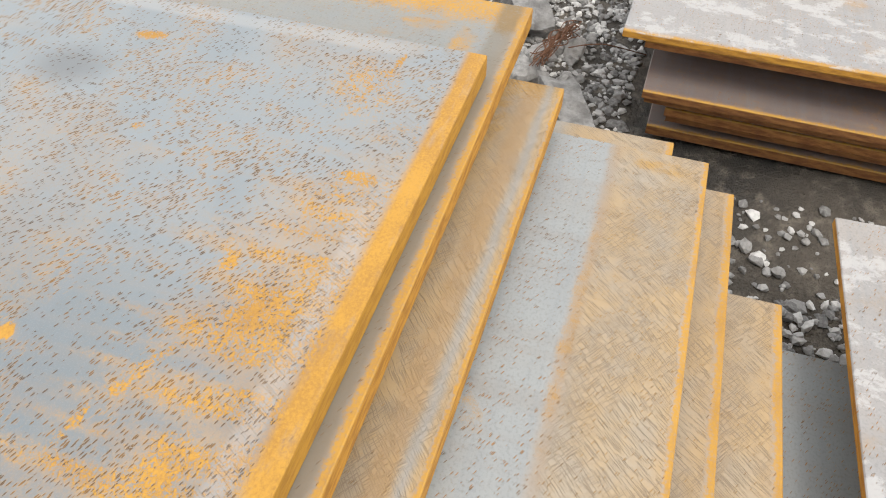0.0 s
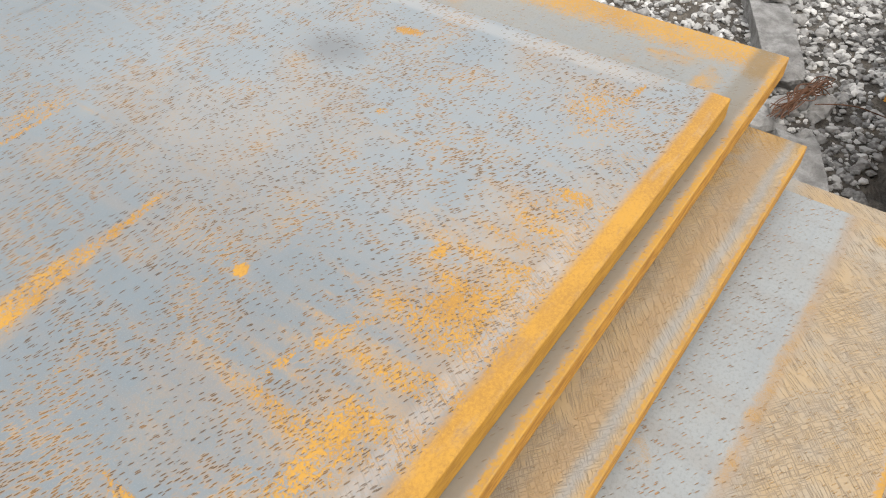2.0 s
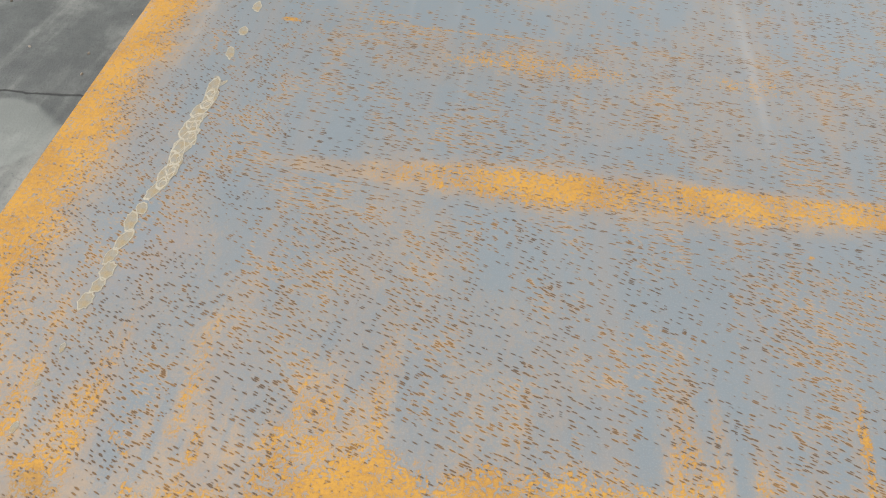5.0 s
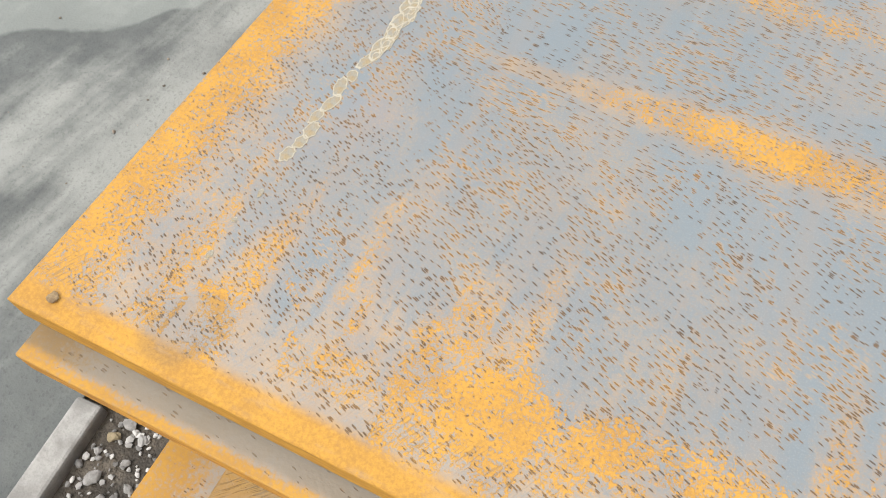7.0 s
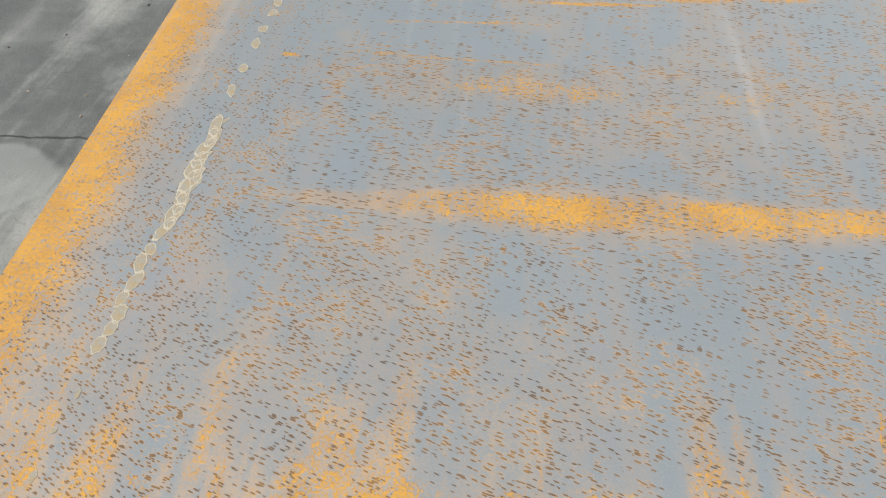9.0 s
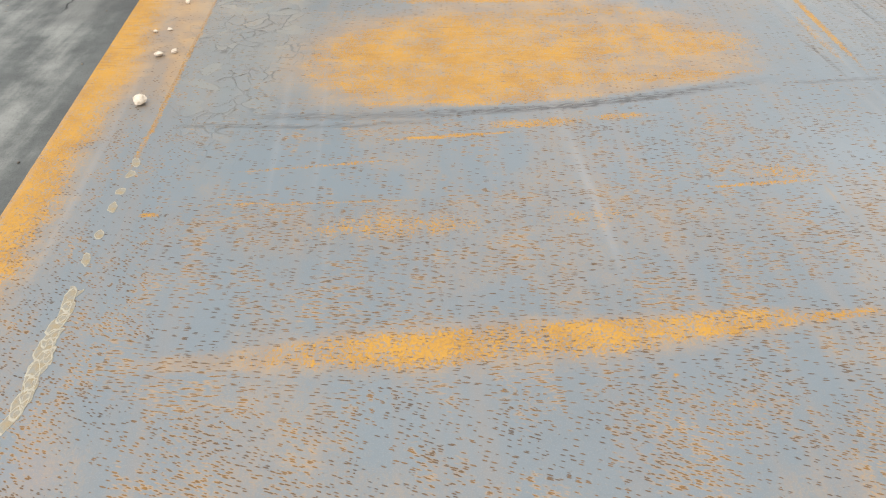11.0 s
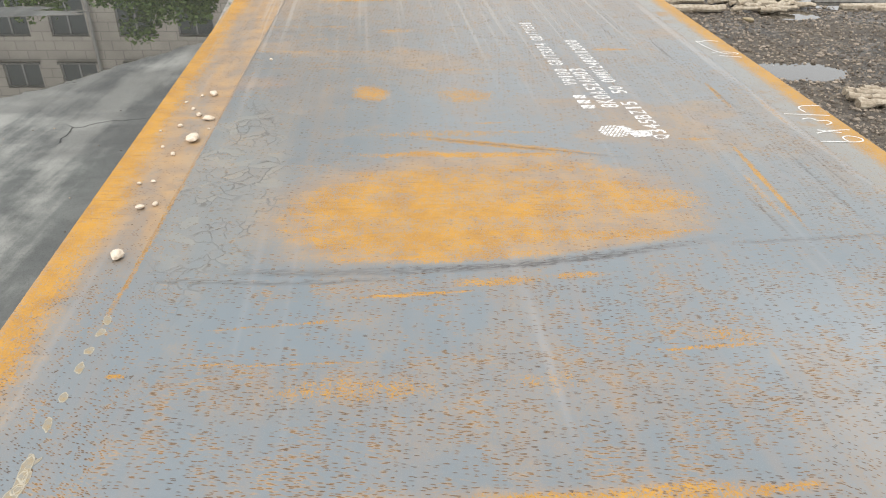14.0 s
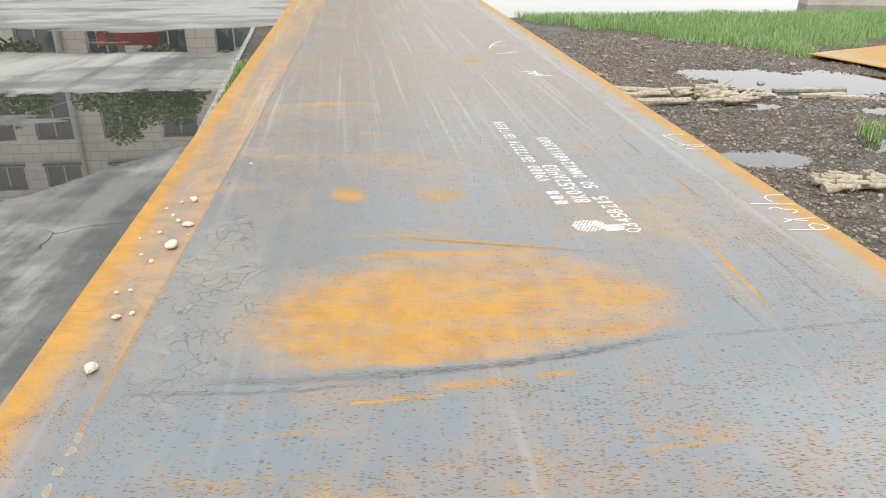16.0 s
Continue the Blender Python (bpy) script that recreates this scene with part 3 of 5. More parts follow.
def top_plate_material():
    """Blue-grey mill scale, set with short lifted dashes, under granular yellow rust; wear and a painted sky sheen come
    from the mesh's own layers.
    """
    n = Nodes("steel_top", 0.42, 0.0, 0.5)
    n.gain = 1.0
    n.b.inputs["IOR"].default_value = 2.25
    x, y, z = n.xyz()
    m1, m2, m3 = n.xyz(n.attribute("wear_a")), n.xyz(n.attribute("wear_b")), n.xyz(n.attribute("wear_sheen"))
    big, mid = n.noise(1.3, 3, 0.5), n.noise(9, 5, 0.6)
    fine, grain, crumb = n.noise(160, 3, 0.6), n.noise(420, 2, 0.6), n.noise(170, 3, 0.72)
    along = n.noise(1.0, 4, 0.6, n.map((0, 0, 0), 0, (0.05, 1.8, 1)))
    across = n.noise(1.0, 5, 0.65, n.map((0, 0, 0), 2, (0.5, 0.03, 1)))
    c = n.mix(n.ramp(big, 0.35, 0.68), SCALE, tuple(k * 1.18 for k in SCALE))
    c = n.mix(n.math("MULTIPLY", n.ramp(along, 0.42, 0.7), 0.50), c, (0.140, 0.115, 0.092))
    c = n.mix(n.math("MULTIPLY", n.ramp(across, 0.45, 0.72), 0.4), c, (0.095, 0.118, 0.140))
    c = n.mix(n.math("MULTIPLY", n.ramp(n.noise(2.3, 4, 0.6, n.map((4, 1, 0))), 0.60, 0.74), 0.30), c, (0.17, 0.115, 0.115))
    c = n.mix(n.math("MULTIPLY", n.ramp(fine, 0.45, 0.75), 0.30), c, (0.085, 0.09, 0.095))
    c = n.mix(n.math("MULTIPLY", n.ramp(grain, 0.5, 0.72), 0.30), c, (0.21, 0.22, 0.225))
    # painted sky sheen: a lighter blue-grey mixed into the steel
    c = n.mix(n.math("MULTIPLY", m3[2], 0.55), c, (0.20, 0.23, 0.245))
    c = n.mix(n.math("MULTIPLY", m3[1], 0.7), c, (0.078, 0.120, 0.148))

    # dashes of lifted scale: steep near the cut end, flatter further in, slanting more by the far corner
    def dashes(rot, long, wide, seed):
        co = n.map((seed, seed * 0.7, 0), rot, (long, wide, 1), n.warp(6, 0.010))
        v = n.t.nodes.new("ShaderNodeTexVoronoi")
        n.put(v.inputs["Vector"], co)
        v.inputs["Scale"].default_value = 1.0
        return v.outputs["Distance"], n.xyz(v.outputs["Color"])

    edge_noise = n.math("MULTIPLY_ADD", n.noise(11, 3, 0.6), 0.30, -0.15)
    inner = n.math("GREATER_THAN", n.math("ADD", y, edge_noise), 0.58)
    side = n.math("MULTIPLY", n.math("GREATER_THAN", n.math("ADD", x, edge_noise), 1.66), n.math("LESS_THAN", n.math("ADD", y, edge_noise), 0.85))
    rim = n.math("LESS_THAN", n.math("ADD", x, edge_noise), 0.34)
    layers = [dashes(-20, 0.0135, 0.0034, 0.0), dashes(-8, 0.0185, 0.0032, 3.0), dashes(-30, 0.0130, 0.0034, 6.0), dashes(-24, 0.0105, 0.0034, 9.0)]

    def pick(a, b, sel):
        m = n.t.nodes.new("ShaderNodeMix")
        n.put(m.inputs[0], sel)
        n.put(m.inputs[2], a)
        n.put(m.inputs[3], b)
        return m.outputs[0]

    dist, odd, size = layers[0][0], layers[0][1][0], layers[0][1][1]
    for (d2, c2), sel in zip(layers[1:], (inner, side, rim)):
        dist, odd, size = pick(dist, d2, sel), pick(odd, c2[0], sel), pick(size, c2[1], sel)
    crowd = n.noise(7.0, 5, 0.62)
    columns = n.noise(1.0, 4, 0.6, n.map((0, 0, 0), 0, (0.05, 0.30, 1)))
    crowd = n.math("ADD", n.math("MULTIPLY", crowd, 0.55), n.math("MULTIPLY", columns, 0.45))
    dens = n.math("MULTIPLY", n.ramp(crowd, 0.38, 0.60, 0.26, 0.98), m2[2])
    kept = n.math("LESS_THAN", odd, dens)
    reach = n.math("MULTIPLY_ADD", size, 0.14, 0.24)
    core = n.math("MULTIPLY", n.ramp(n.math("SUBTRACT", dist, reach), 0.05, -0.07), kept)
    halo = n.math("MULTIPLY", n.ramp(n.math("SUBTRACT", dist, reach), 0.34, 0.02), kept)

    # rust: bright crumbs in the thick of it, a thin brown film round about
    rustc = n.mix(n.ramp(n.math("ADD", n.math("MULTIPLY", mid, 0.5), n.math("MULTIPLY", crumb, 0.5)), 0.38, 0.60), RUST_DEEP, RUST_BRIGHT)
    gran = n.math("ADD", n.math("MULTIPLY", crumb, 0.55), n.math("ADD", n.math("MULTIPLY", grain, 0.15), n.math("MULTIPLY", n.noise(38, 4, 0.65), 0.30)))
    strong = n.ramp(n.math("MULTIPLY_ADD", n.math("SUBTRACT", gran, 0.5), 6.0, m1[0]), 0.32, 0.95)
    strong = n.math("MULTIPLY", strong, n.ramp(m1[0], 0.05, 0.50, 0.0, 0.92))
    lap = n.math("MULTIPLY", n.ramp(y, 0.052, 0.030), n.ramp(n.noise(1.0, 3, 0.6, n.map((0, 0, 0), 0, (0.08, 0.02, 1))), 0.25, 0.5, 0.70, 1.0))
    strong = n.math("MAXIMUM", strong, n.math("MULTIPLY", lap, 0.95))
    weak = n.math("MAXIMUM", m1[1], n.math("MULTIPLY", m1[0], 0.55))
    weak = n.math("MULTIPLY", weak, n.ramp(n.math("MULTIPLY_ADD", n.math("SUBTRACT", gran, 0.5), 4.0, weak), 0.10, 0.65, 0.30, 0.95))
    weak = n.math("MAXIMUM", weak, n.math("MULTIPLY", halo, n.ramp(crowd, 0.44, 0.58, 0.12, 0.78)))
    c = n.mix(weak, c, n.mix(n.ramp(mid, 0.40, 0.60), (0.235, 0.128, 0.036), (0.335, 0.180, 0.036)))
    c = n.mix(strong, c, rustc)
    core = n.math("MULTIPLY", core, n.ramp(strong, 0.95, 0.35))
    c = n.mix(n.math("MULTIPLY", core, 0.78), c, n.mix(n.ramp(mid, 0.40, 0.60), (0.105, 0.068, 0.042), (0.225, 0.115, 0.036)))
    rough = n.math("MULTIPLY_ADD", n.math("MAXIMUM", strong, weak), 0.30, n.math("MULTIPLY_ADD", mid, 0.22, 0.30))
    rough = n.math("MAXIMUM", rough, n.math("MULTIPLY", core, 0.8))
    bumps = n.math("MULTIPLY_ADD", fine, 0.25, n.math("MULTIPLY", n.math("MULTIPLY", strong, crumb), 0.6))
    bumps = n.math("SUBTRACT", bumps, n.math("MULTIPLY", core, 0.9))

    # long scratches, the torn ridge, flaking scale beside the seam, pale scuffs, combed end
    scr = n.noise(1.0, 2, 0.5, n.map((0, 0, 0), -3, (0.10, 0.0034, 1)))
    c = n.mix(n.math("MULTIPLY", n.math("MULTIPLY", n.ramp(scr, 0.60, 0.66), n.ramp(y, 1.2, 1.9)), 0.5), c, (0.085, 0.075, 0.065))
    tear = n.voronoi(1.0, n.map((0, 0, 0), 4, (0.060, 0.009, 1), n.warp(30, 0.012)), "DISTANCE_TO_EDGE")
    ridge = n.math("MULTIPLY", m1[2], n.ramp(tear, 0.24, 0.05, 0.45, 1.0))
    c = n.mix(n.math("MULTIPLY", ridge, 0.95), c, (0.035, 0.032, 0.030))
    rough = n.math("MAXIMUM", rough, n.math("MULTIPLY", ridge, 0.8))
    bumps = n.math("SUBTRACT", bumps, n.math("MULTIPLY", ridge, 1.4))
    cells = n.warp(9, 0.14)
    crack = n.voronoi(19.0, cells, "DISTANCE_TO_EDGE")
    lost = n.xyz(n.voronoi(19.0, cells, out="Color"))[0]
    gaps = n.math("MULTIPLY", n.ramp(crack, 0.05, 0.012), n.math("MULTIPLY", m2[0], n.ramp(n.noise(6, 3), 0.42, 0.56)))
    c = n.mix(n.math("MULTIPLY", m2[0], n.math("MULTIPLY_ADD", n.math("GREATER_THAN", lost, 0.80), 0.26, 0.20)), c, (0.215, 0.200, 0.155))
    c = n.mix(n.math("MULTIPLY", gaps, 0.90), c, (0.055, 0.05, 0.042))
    bumps = n.math("SUBTRACT", bumps, n.math("MULTIPLY", gaps, 1.2))
    c = n.mix(n.math("MULTIPLY", m3[0], 0.70), c, (0.055, 0.058, 0.06))
    c = n.mix(n.math("MULTIPLY", m2[1], 0.42), c, (0.34, 0.31, 0.285))
    join = n.math("ABSOLUTE", n.math("SUBTRACT", n.math("MULTIPLY_ADD", mid, 0.006, x), n.math("MULTIPLY_ADD", y, 0.0255, 0.195)))
    join = n.math("MULTIPLY", n.ramp(join, 0.0055, 0.0015), n.math("MULTIPLY", n.ramp(y, 1.15, 1.5), n.ramp(n.noise(12, 4, 0.7), 0.34, 0.50)))
    c = n.mix(n.math("MULTIPLY", join, 0.8), c, n.mix(n.ramp(y, 2.4, 3.2), (0.24, 0.125, 0.03), (0.085, 0.07, 0.05)))
    bumps = n.math("SUBTRACT", bumps, join)
    tyre = n.noise(1.0, 3, 0.6, n.map((0, 0, 0), 1, (0.035, 3.0, 1)))
    c = n.mix(n.math("MULTIPLY", n.math("MULTIPLY", n.ramp(tyre, 0.54, 0.68), n.ramp(y, 2.2, 4.5)), 0.45), c, (0.30, 0.275, 0.24))
    comb = n.noise(1.0, 2, 0.5, n.map((0, 0, 0), 62, (0.05, 0.0032, 1)))
    zone = n.math("MULTIPLY", n.ramp(y, 0.046, 0.054), n.ramp(n.math("MULTIPLY_ADD", mid, 0.06, y), 0.145, 0.105))
    c = n.mix(n.math("MULTIPLY", n.math("MULTIPLY", n.ramp(comb, 0.54, 0.60), zone), 0.45), c, (0.13, 0.095, 0.06))
    face = n.ramp(z, -0.0015, -0.005)
    sc = n.mix(n.ramp(n.noise(1.0, 4, 0.6, n.map((0, 0, 0), 0, (0.05, 0.05, 0.012))), 0.35, 0.65), RUST_DEEP, RUST_BRIGHT)
    c = n.mix(face, c, sc)
    rough = n.math("MAXIMUM", rough, n.math("MULTIPLY", face, 0.75))
    n.put(n.b.inputs["Specular IOR Level"], n.math("MULTIPLY_ADD", n.math("MAXIMUM", n.math("MAXIMUM", strong, face), core), -0.40, 0.5))
    n.colour(c)
    n.rough(rough)
    n.bump(n.math("MULTIPLY_ADD", mid, 0.5, bumps), 0.0015, 0.9)
    return n.m


SCALE = (0.066, 0.098, 0.117)
RUST_BRIGHT, RUST_DEEP = (0.46, 0.238, 0.028), (0.335, 0.165, 0.023)
MAT_TOP = top_plate_material()
MAT_P2 = steel_plate("steel_second", 2.755, 12.0, [(2.5, 0.12, 0.2, 0.05, 0, 0.6), (2.68, 0.04, 0.08, 0.05, 0, 0.9), (2.62, 0.22, 0.04, 0.10, 0, 0.6)], near=0.014, right=0.10, specks=0.3, rusty=0.8, seed=1.0, tint=(0.30, 0.31, 0.29),
                     # grey-brown strip behind the rim, its colour darkened for the top plate's shade
                     bands=((0.018, 0.07, 0.80, (0.22, 0.185, 0.13)),))
MAT_P3 = steel_plate("steel_third", 2.34, 12.0, [(2.2, 0.13, 0.25, 0.05, 0, 0.6)], near=0.008, right=0.10, specks=0.2, hatch=0.30, rusty=0.6, seed=2.0, tint=(0.32, 0.32, 0.30),
                     bands=((0.012, 0.020, 0.75, (0.62, 0.42, 0.19)), (0.022, 0.040, 0.80, (0.40, 0.39, 0.36)), (0.045, 0.085, 0.75, (0.47, 0.29, 0.115))))
MAT_P4 = steel_plate("steel_grey", 2.4, 12.0, [(1.85, 0.205, 0.40, 0.020, 0, 0.5), (1.3, 0.21, 0.25, 0.018, 0, 0.45), (2.3, 0.10, 0.03, 0.1, 0, 0.6), (1.6, 0.33, 0.06, 0.03, 30, 0.45), (1.9, 0.45, 0.04, 0.08, 10, 0.4)],
                     near=0.012, right=0.02, specks=0.45, hatch=0.19, seed=3.0, tint=(0.37, 0.395, 0.395), bands=((0.19, 0.215, 0.45, (0.44, 0.27, 0.12)),))
MAT_P6 = steel_plate("steel_lower", 2.4, 12.0, [], near=0.016, right=0.03, specks=0.1, hatch=0.25, rusty=0.5, seed=4.0, tint=(0.40, 0.37, 0.31))
MAT_RAW = steel_plate("steel_scaled", 3.0, 12.0, [(0.9, 1.6, 1.2, 0.10, 4, 0.4)], near=0.008, left=0.010, right=0.01, specks=0.3, rusty=0.45, seed=5.0, scale_white=True, tint=(0.40, 0.385, 0.375))
BROWN_EDGE = ((0.34, 0.135, 0.05), (0.60, 0.27, 0.085))
MAT_OLD = steel_plate("steel_old_rust", 3.0, 12.0, [(1.0, 0.5, 3.0, 3.0, 0, 0.30)], near=0.003, left=0.008, right=0.004, specks=0.2, rusty=0.4, seed=6.0, tint=(0.22, 0.165, 0.155), edge=0.62, edge_tones=BROWN_EDGE)
MAT_BROWN = steel_plate("steel_brown", 3.0, 12.0, [], near=0.003, left=0.006, right=0.004, specks=0.1, rusty=0.9, seed=7.0, tint=(0.30, 0.22, 0.17), edge=0.95, edge_tones=BROWN_EDGE)
MAT_FLAT = steel_plate("steel_on_ground", 4.0, 3.0, [(2, 1.5, 3, 3, 0, 0.85)], specks=0, rusty=1.0, seed=8.0, tint=(0.5, 0.36, 0.2))
MAT_GROUND, MAT_ROAD, MAT_WATER = ground_material(), road_material(), water_material()
MAT_STONE = stone_material("gravel_stone", (0.26, 0.252, 0.24), (1.0, 0.98, 0.94))
MAT_PEBBLE = stone_material("mud_pebble", (0.11, 0.09, 0.07), (0.56, 0.47, 0.37))
MAT_CONC = plain("old_concrete", (0.50, 0.49, 0.47), (0.26, 0.25, 0.24), 16, 0.85, 0.02)
MAT_KERB = plain("pale_kerb", (0.54, 0.53, 0.50), (0.34, 0.33, 0.31), 16, 0.8, 0.004)
MAT_DRIFT = plain("grey_wood", (0.74, 0.65, 0.51), (0.46, 0.38, 0.28), 30, 0.85, 0.006)
MAT_CHALK = plain("white_chalk", (1.25, 1.25, 1.23), (1.1, 1.1, 1.1), 90, 0.9, 0)


# ---- ground, road, kerbs ----
POOLS = [(5.55, 8.65, 0.55, 0.32), (6.7, 7.95, 1.15, 0.62), (4.22, 5.22, 0.36, 0.17), (4.95, 7.0, 0.22, 0.14), (4.62, 4.05, 0.14, 0.09), (5.45, 5.5, 0.3, 0.2), (6.3, 6.6, 0.3, 0.15)]


def ground_z(x, y):
    h = 0.030 * noise.noise((x * 0.8, y * 0.8, 0.3)) + 0.016 * noise.noise((x * 3.1, y * 3.1, 1.7)) + 0.010 * noise.noise((x * 8, y * 8, 4.0))
    for px, py, rx, ry in POOLS:
        d = math.hypot((x - px) / rx, (y - py) / ry)
        if d < 1.8:
            h -= 0.07 * max(0.0, 1 - d / 1.5)
    return GROUND + h


def ground():
    bm = bmesh.new()
    xs = [-900, -60, -12, -3] + [-0.3 + 0.08 * k for k in range(112)] + [9.5, 14, 60, 900]
    ys = [-900, -60, -10] + [-1.6 + 0.08 * k for k in range(190)] + [14.5, 20, 60, 900]
    grid = []
    for yy in ys:
        row = []
        for xx in xs:
            z = ground_z(xx, yy) if -0.31 < xx < 8.6 and -1.65 < yy < 13.55 else GROUND
            if xx < 0.0:
                z = min(z, GROUND) - 0.004
            row.append(bm.verts.new((xx, yy, z)))
        grid.append(row)
    for j in range(len(ys) - 1):
        for i in range(len(xs) - 1):
            bm.faces.new((grid[j][i], grid[j][i + 1], grid[j + 1][i + 1], grid[j + 1][i]))
    return tagged(link("ground", bm, MAT_GROUND, smooth=True), "dark muddy ground with gravel and puddles", "ground", kind="structure")


def kerb_x(y):
    return -0.195 - 0.053 * y


ground()
bm = bmesh.new()
v = [bm.verts.new(p) for p in ((kerb_x(-30) - 0.03, -30, GROUND + 0.012), (kerb_x(13) - 0.03, 13, GROUND + 0.012), (2.0, 15.2, GROUND + 0.012), (14, 15.2, GROUND + 0.012), (40, 24.5, GROUND + 0.012),
                               (-60, 24.5, GROUND + 0.012), (-60, -30, GROUND + 0.012))]
bm.faces.new(v[::-1])
r = bmesh.ops.extrude_face_region(bm, geom=bm.faces[:])
bmesh.ops.translate(bm, vec=(0, 0, -0.10), verts=[e for e in r["geom"] if isinstance(e, bmesh.types.BMVert)])
bmesh.ops.recalc_face_normals(bm, faces=bm.faces)
tagged(link("road", bm, MAT_ROAD), "worn grey asphalt road with standing water", "road", kind="structure")

kerb = thing("kerb", (0, 0, GROUND), "pale concrete kerb stones along the asphalt edge", "kerb", kind="structure")
random.seed(4)
y0 = -2.4
while y0 < 12.5:
    ln = random.uniform(0.55, 0.75) if not -0.7 < y0 < -0.05 else 0.62
    bm = bmesh.new()
    box(bm, (-0.032, 0.004, -0.10), (0.032, ln - 0.006, 0.03 + random.uniform(-0.006, 0.006)), 0.008, 2)
    ob = part("kerb_stone", bm, MAT_KERB, kerb)
    ob.matrix_local = pose(kerb_x(y0), y0, 0, 0, 0, 3.15)
    y0 += ln


# ---- plates ----
def steel_sheet(name, w, length, thick, at, rz, material, label, group=""):
    """One plate; its near left top corner is its origin."""
    bm = bmesh.new()
    box(bm, (0, 0, -thick), (w, length, 0), 0.002, 1)
    ob = link(name, bm, material)
    ob.matrix_world = pose(*at, 0, 0, rz)
    return tagged(ob, label, "steel plate", group)


G1 = "plates of the long stack"
def top_plate():
    """The uppermost plate, finely divided so that its wear can be laid out on it."""
    w, length, th, b = 2.48, 12.0, 0.05, 0.002
    xs = np.concatenate(([0.0], np.linspace(b, w - b, 330), [w]))
    ys = np.concatenate(([0.0], np.linspace(b, 3.2, 430), 3.2 + (length - b - 3.2) * np.linspace(0, 1, 180)[1:] ** 1.15, [length]))
    gx, gy = np.meshgrid(xs, ys)
    nx, ny = len(xs), len(ys)
    gz = np.zeros_like(gx)
    gz[0, :] = gz[-1, :] = gz[:, 0] = gz[:, -1] = -b
    verts = np.stack([gx.ravel(), gy.ravel(), gz.ravel()], 1)
    i = np.arange(nx * ny).reshape(ny, nx)
    faces = np.stack([i[:-1, :-1], i[:-1, 1:], i[1:, 1:], i[1:, :-1]], -1).reshape(-1, 4).tolist()
    rim = list(i[0, :]) + list(i[1:, -1]) + list(i[-1, -2::-1]) + list(i[-2:0:-1, 0])
    low = [(verts[k][0], verts[k][1], -th) for k in rim]
    n0, m = len(verts), len(rim)
    for k in range(m):
        q = (k + 1) % m
        faces.append([n0 + k, n0 + q, int(rim[q]), int(rim[k])])
    faces.append([n0 + k for k in range(m)][::-1])
    me = bpy.data.meshes.new("steel_plate")
    me.from_pydata(verts.tolist() + low, [], faces)
    me.materials.append(MAT_TOP)
    for name, masks in zip(("wear_a", "wear_b", "wear_sheen"), top_wear(verts[:, 0], verts[:, 1])):
        at = me.attributes.new(name, "FLOAT_VECTOR", "POINT")
        data = np.zeros((n0 + m, 3))
        data[:n0] = np.stack(masks, 1)
        at.data.foreach_set("vector", data.ravel().astype(np.float32))
    ob = new("steel_plate", me)
    return tagged(ob, "blue-grey steel plate with yellow rust and white stencilling", "steel plate", G1)


TOP = top_plate()
SECOND = steel_sheet("steel_plate", 2.755, 12.0, 0.05, (0.025, -0.050, -0.053), 0.35, MAT_P2, "grey steel plate with rusted yellow edges", G1)
steel_sheet("steel_plate", 2.30, 12.0, 0.05, (0.325, -0.14, -0.15), -0.3, MAT_P3, "rust-hazed steel plate with scratched end", G1)
steel_sheet("steel_plate", 2.35, 11.5, 0.04, (0.20, -0.488, -0.22), -0.3, MAT_P4, "pale grey steel plate with herring-bone scratches", G1)
steel_sheet("steel_plate", 2.35, 11.5, 0.03, (0.30, -0.424, -0.262), 0, MAT_P6, "rusted steel plate with yellow corner", G1)
steel_sheet("steel_plate", 2.25, 11.5, 0.04, (0.30, -0.584, -0.295), 0.2, MAT_P6, "yellow-rusted steel plate low in the stack", G1)
steel_sheet("steel_plate", 2.1, 11.5, 0.05, (0.20, -0.72, -0.345), 0.6, MAT_P6, "yellow-rusted steel plate low in the stack", G1)
steel_sheet("steel_plate", 2.05, 11.5, 0.05, (0.22, -1.9, -0.45), 0, MAT_P4, "wide grey steel plate at the stack's foot", G1)
for k in range(6):
    bm = bmesh.new()
    box(bm, (0.25, 0.0, -0.05), (2.45, 0.12, 0.0), 0.006)
    ob = link("dunnage_beam", bm, MAT_DRIFT)
    ob.matrix_world = pose(0.05, 0.35 + 2.0 * k, -0.10)
    tagged(ob, "weathered wooden beam spacing the steel plates", "wooden beam", "spacing beams")
for k in range(6):
    bm = bmesh.new()
    box(bm, (0.1, 0.0, GROUND - 0.06), (2.2, 0.18, -0.50), 0.01)
    ob = link("bearer_beam", bm, MAT_DRIFT)
    ob.matrix_world = pose(0, -1.3 + 2.1 * k, 0)
    tagged(ob, "thick wooden bearer under the steel stack", "wooden beam", "bearers")

# side plate in front, on its own spacer
steel_sheet("steel_plate", 2.0, 3.0, 0.022, (0.656, -3.862, -0.30), 2.0, MAT_RAW, "whitish scaled steel plate on spacers", "loose plates")
bm = bmesh.new()
box(bm, (0, 0, -0.12), (1.4, 0.15, 0.0), 0.01)
ob = link("dunnage_beam", bm, MAT_DRIFT)
ob.matrix_world = pose(0.7, -1.75, -0.325)
tagged(ob, "weathered wooden beam under a loose plate", "wooden beam")

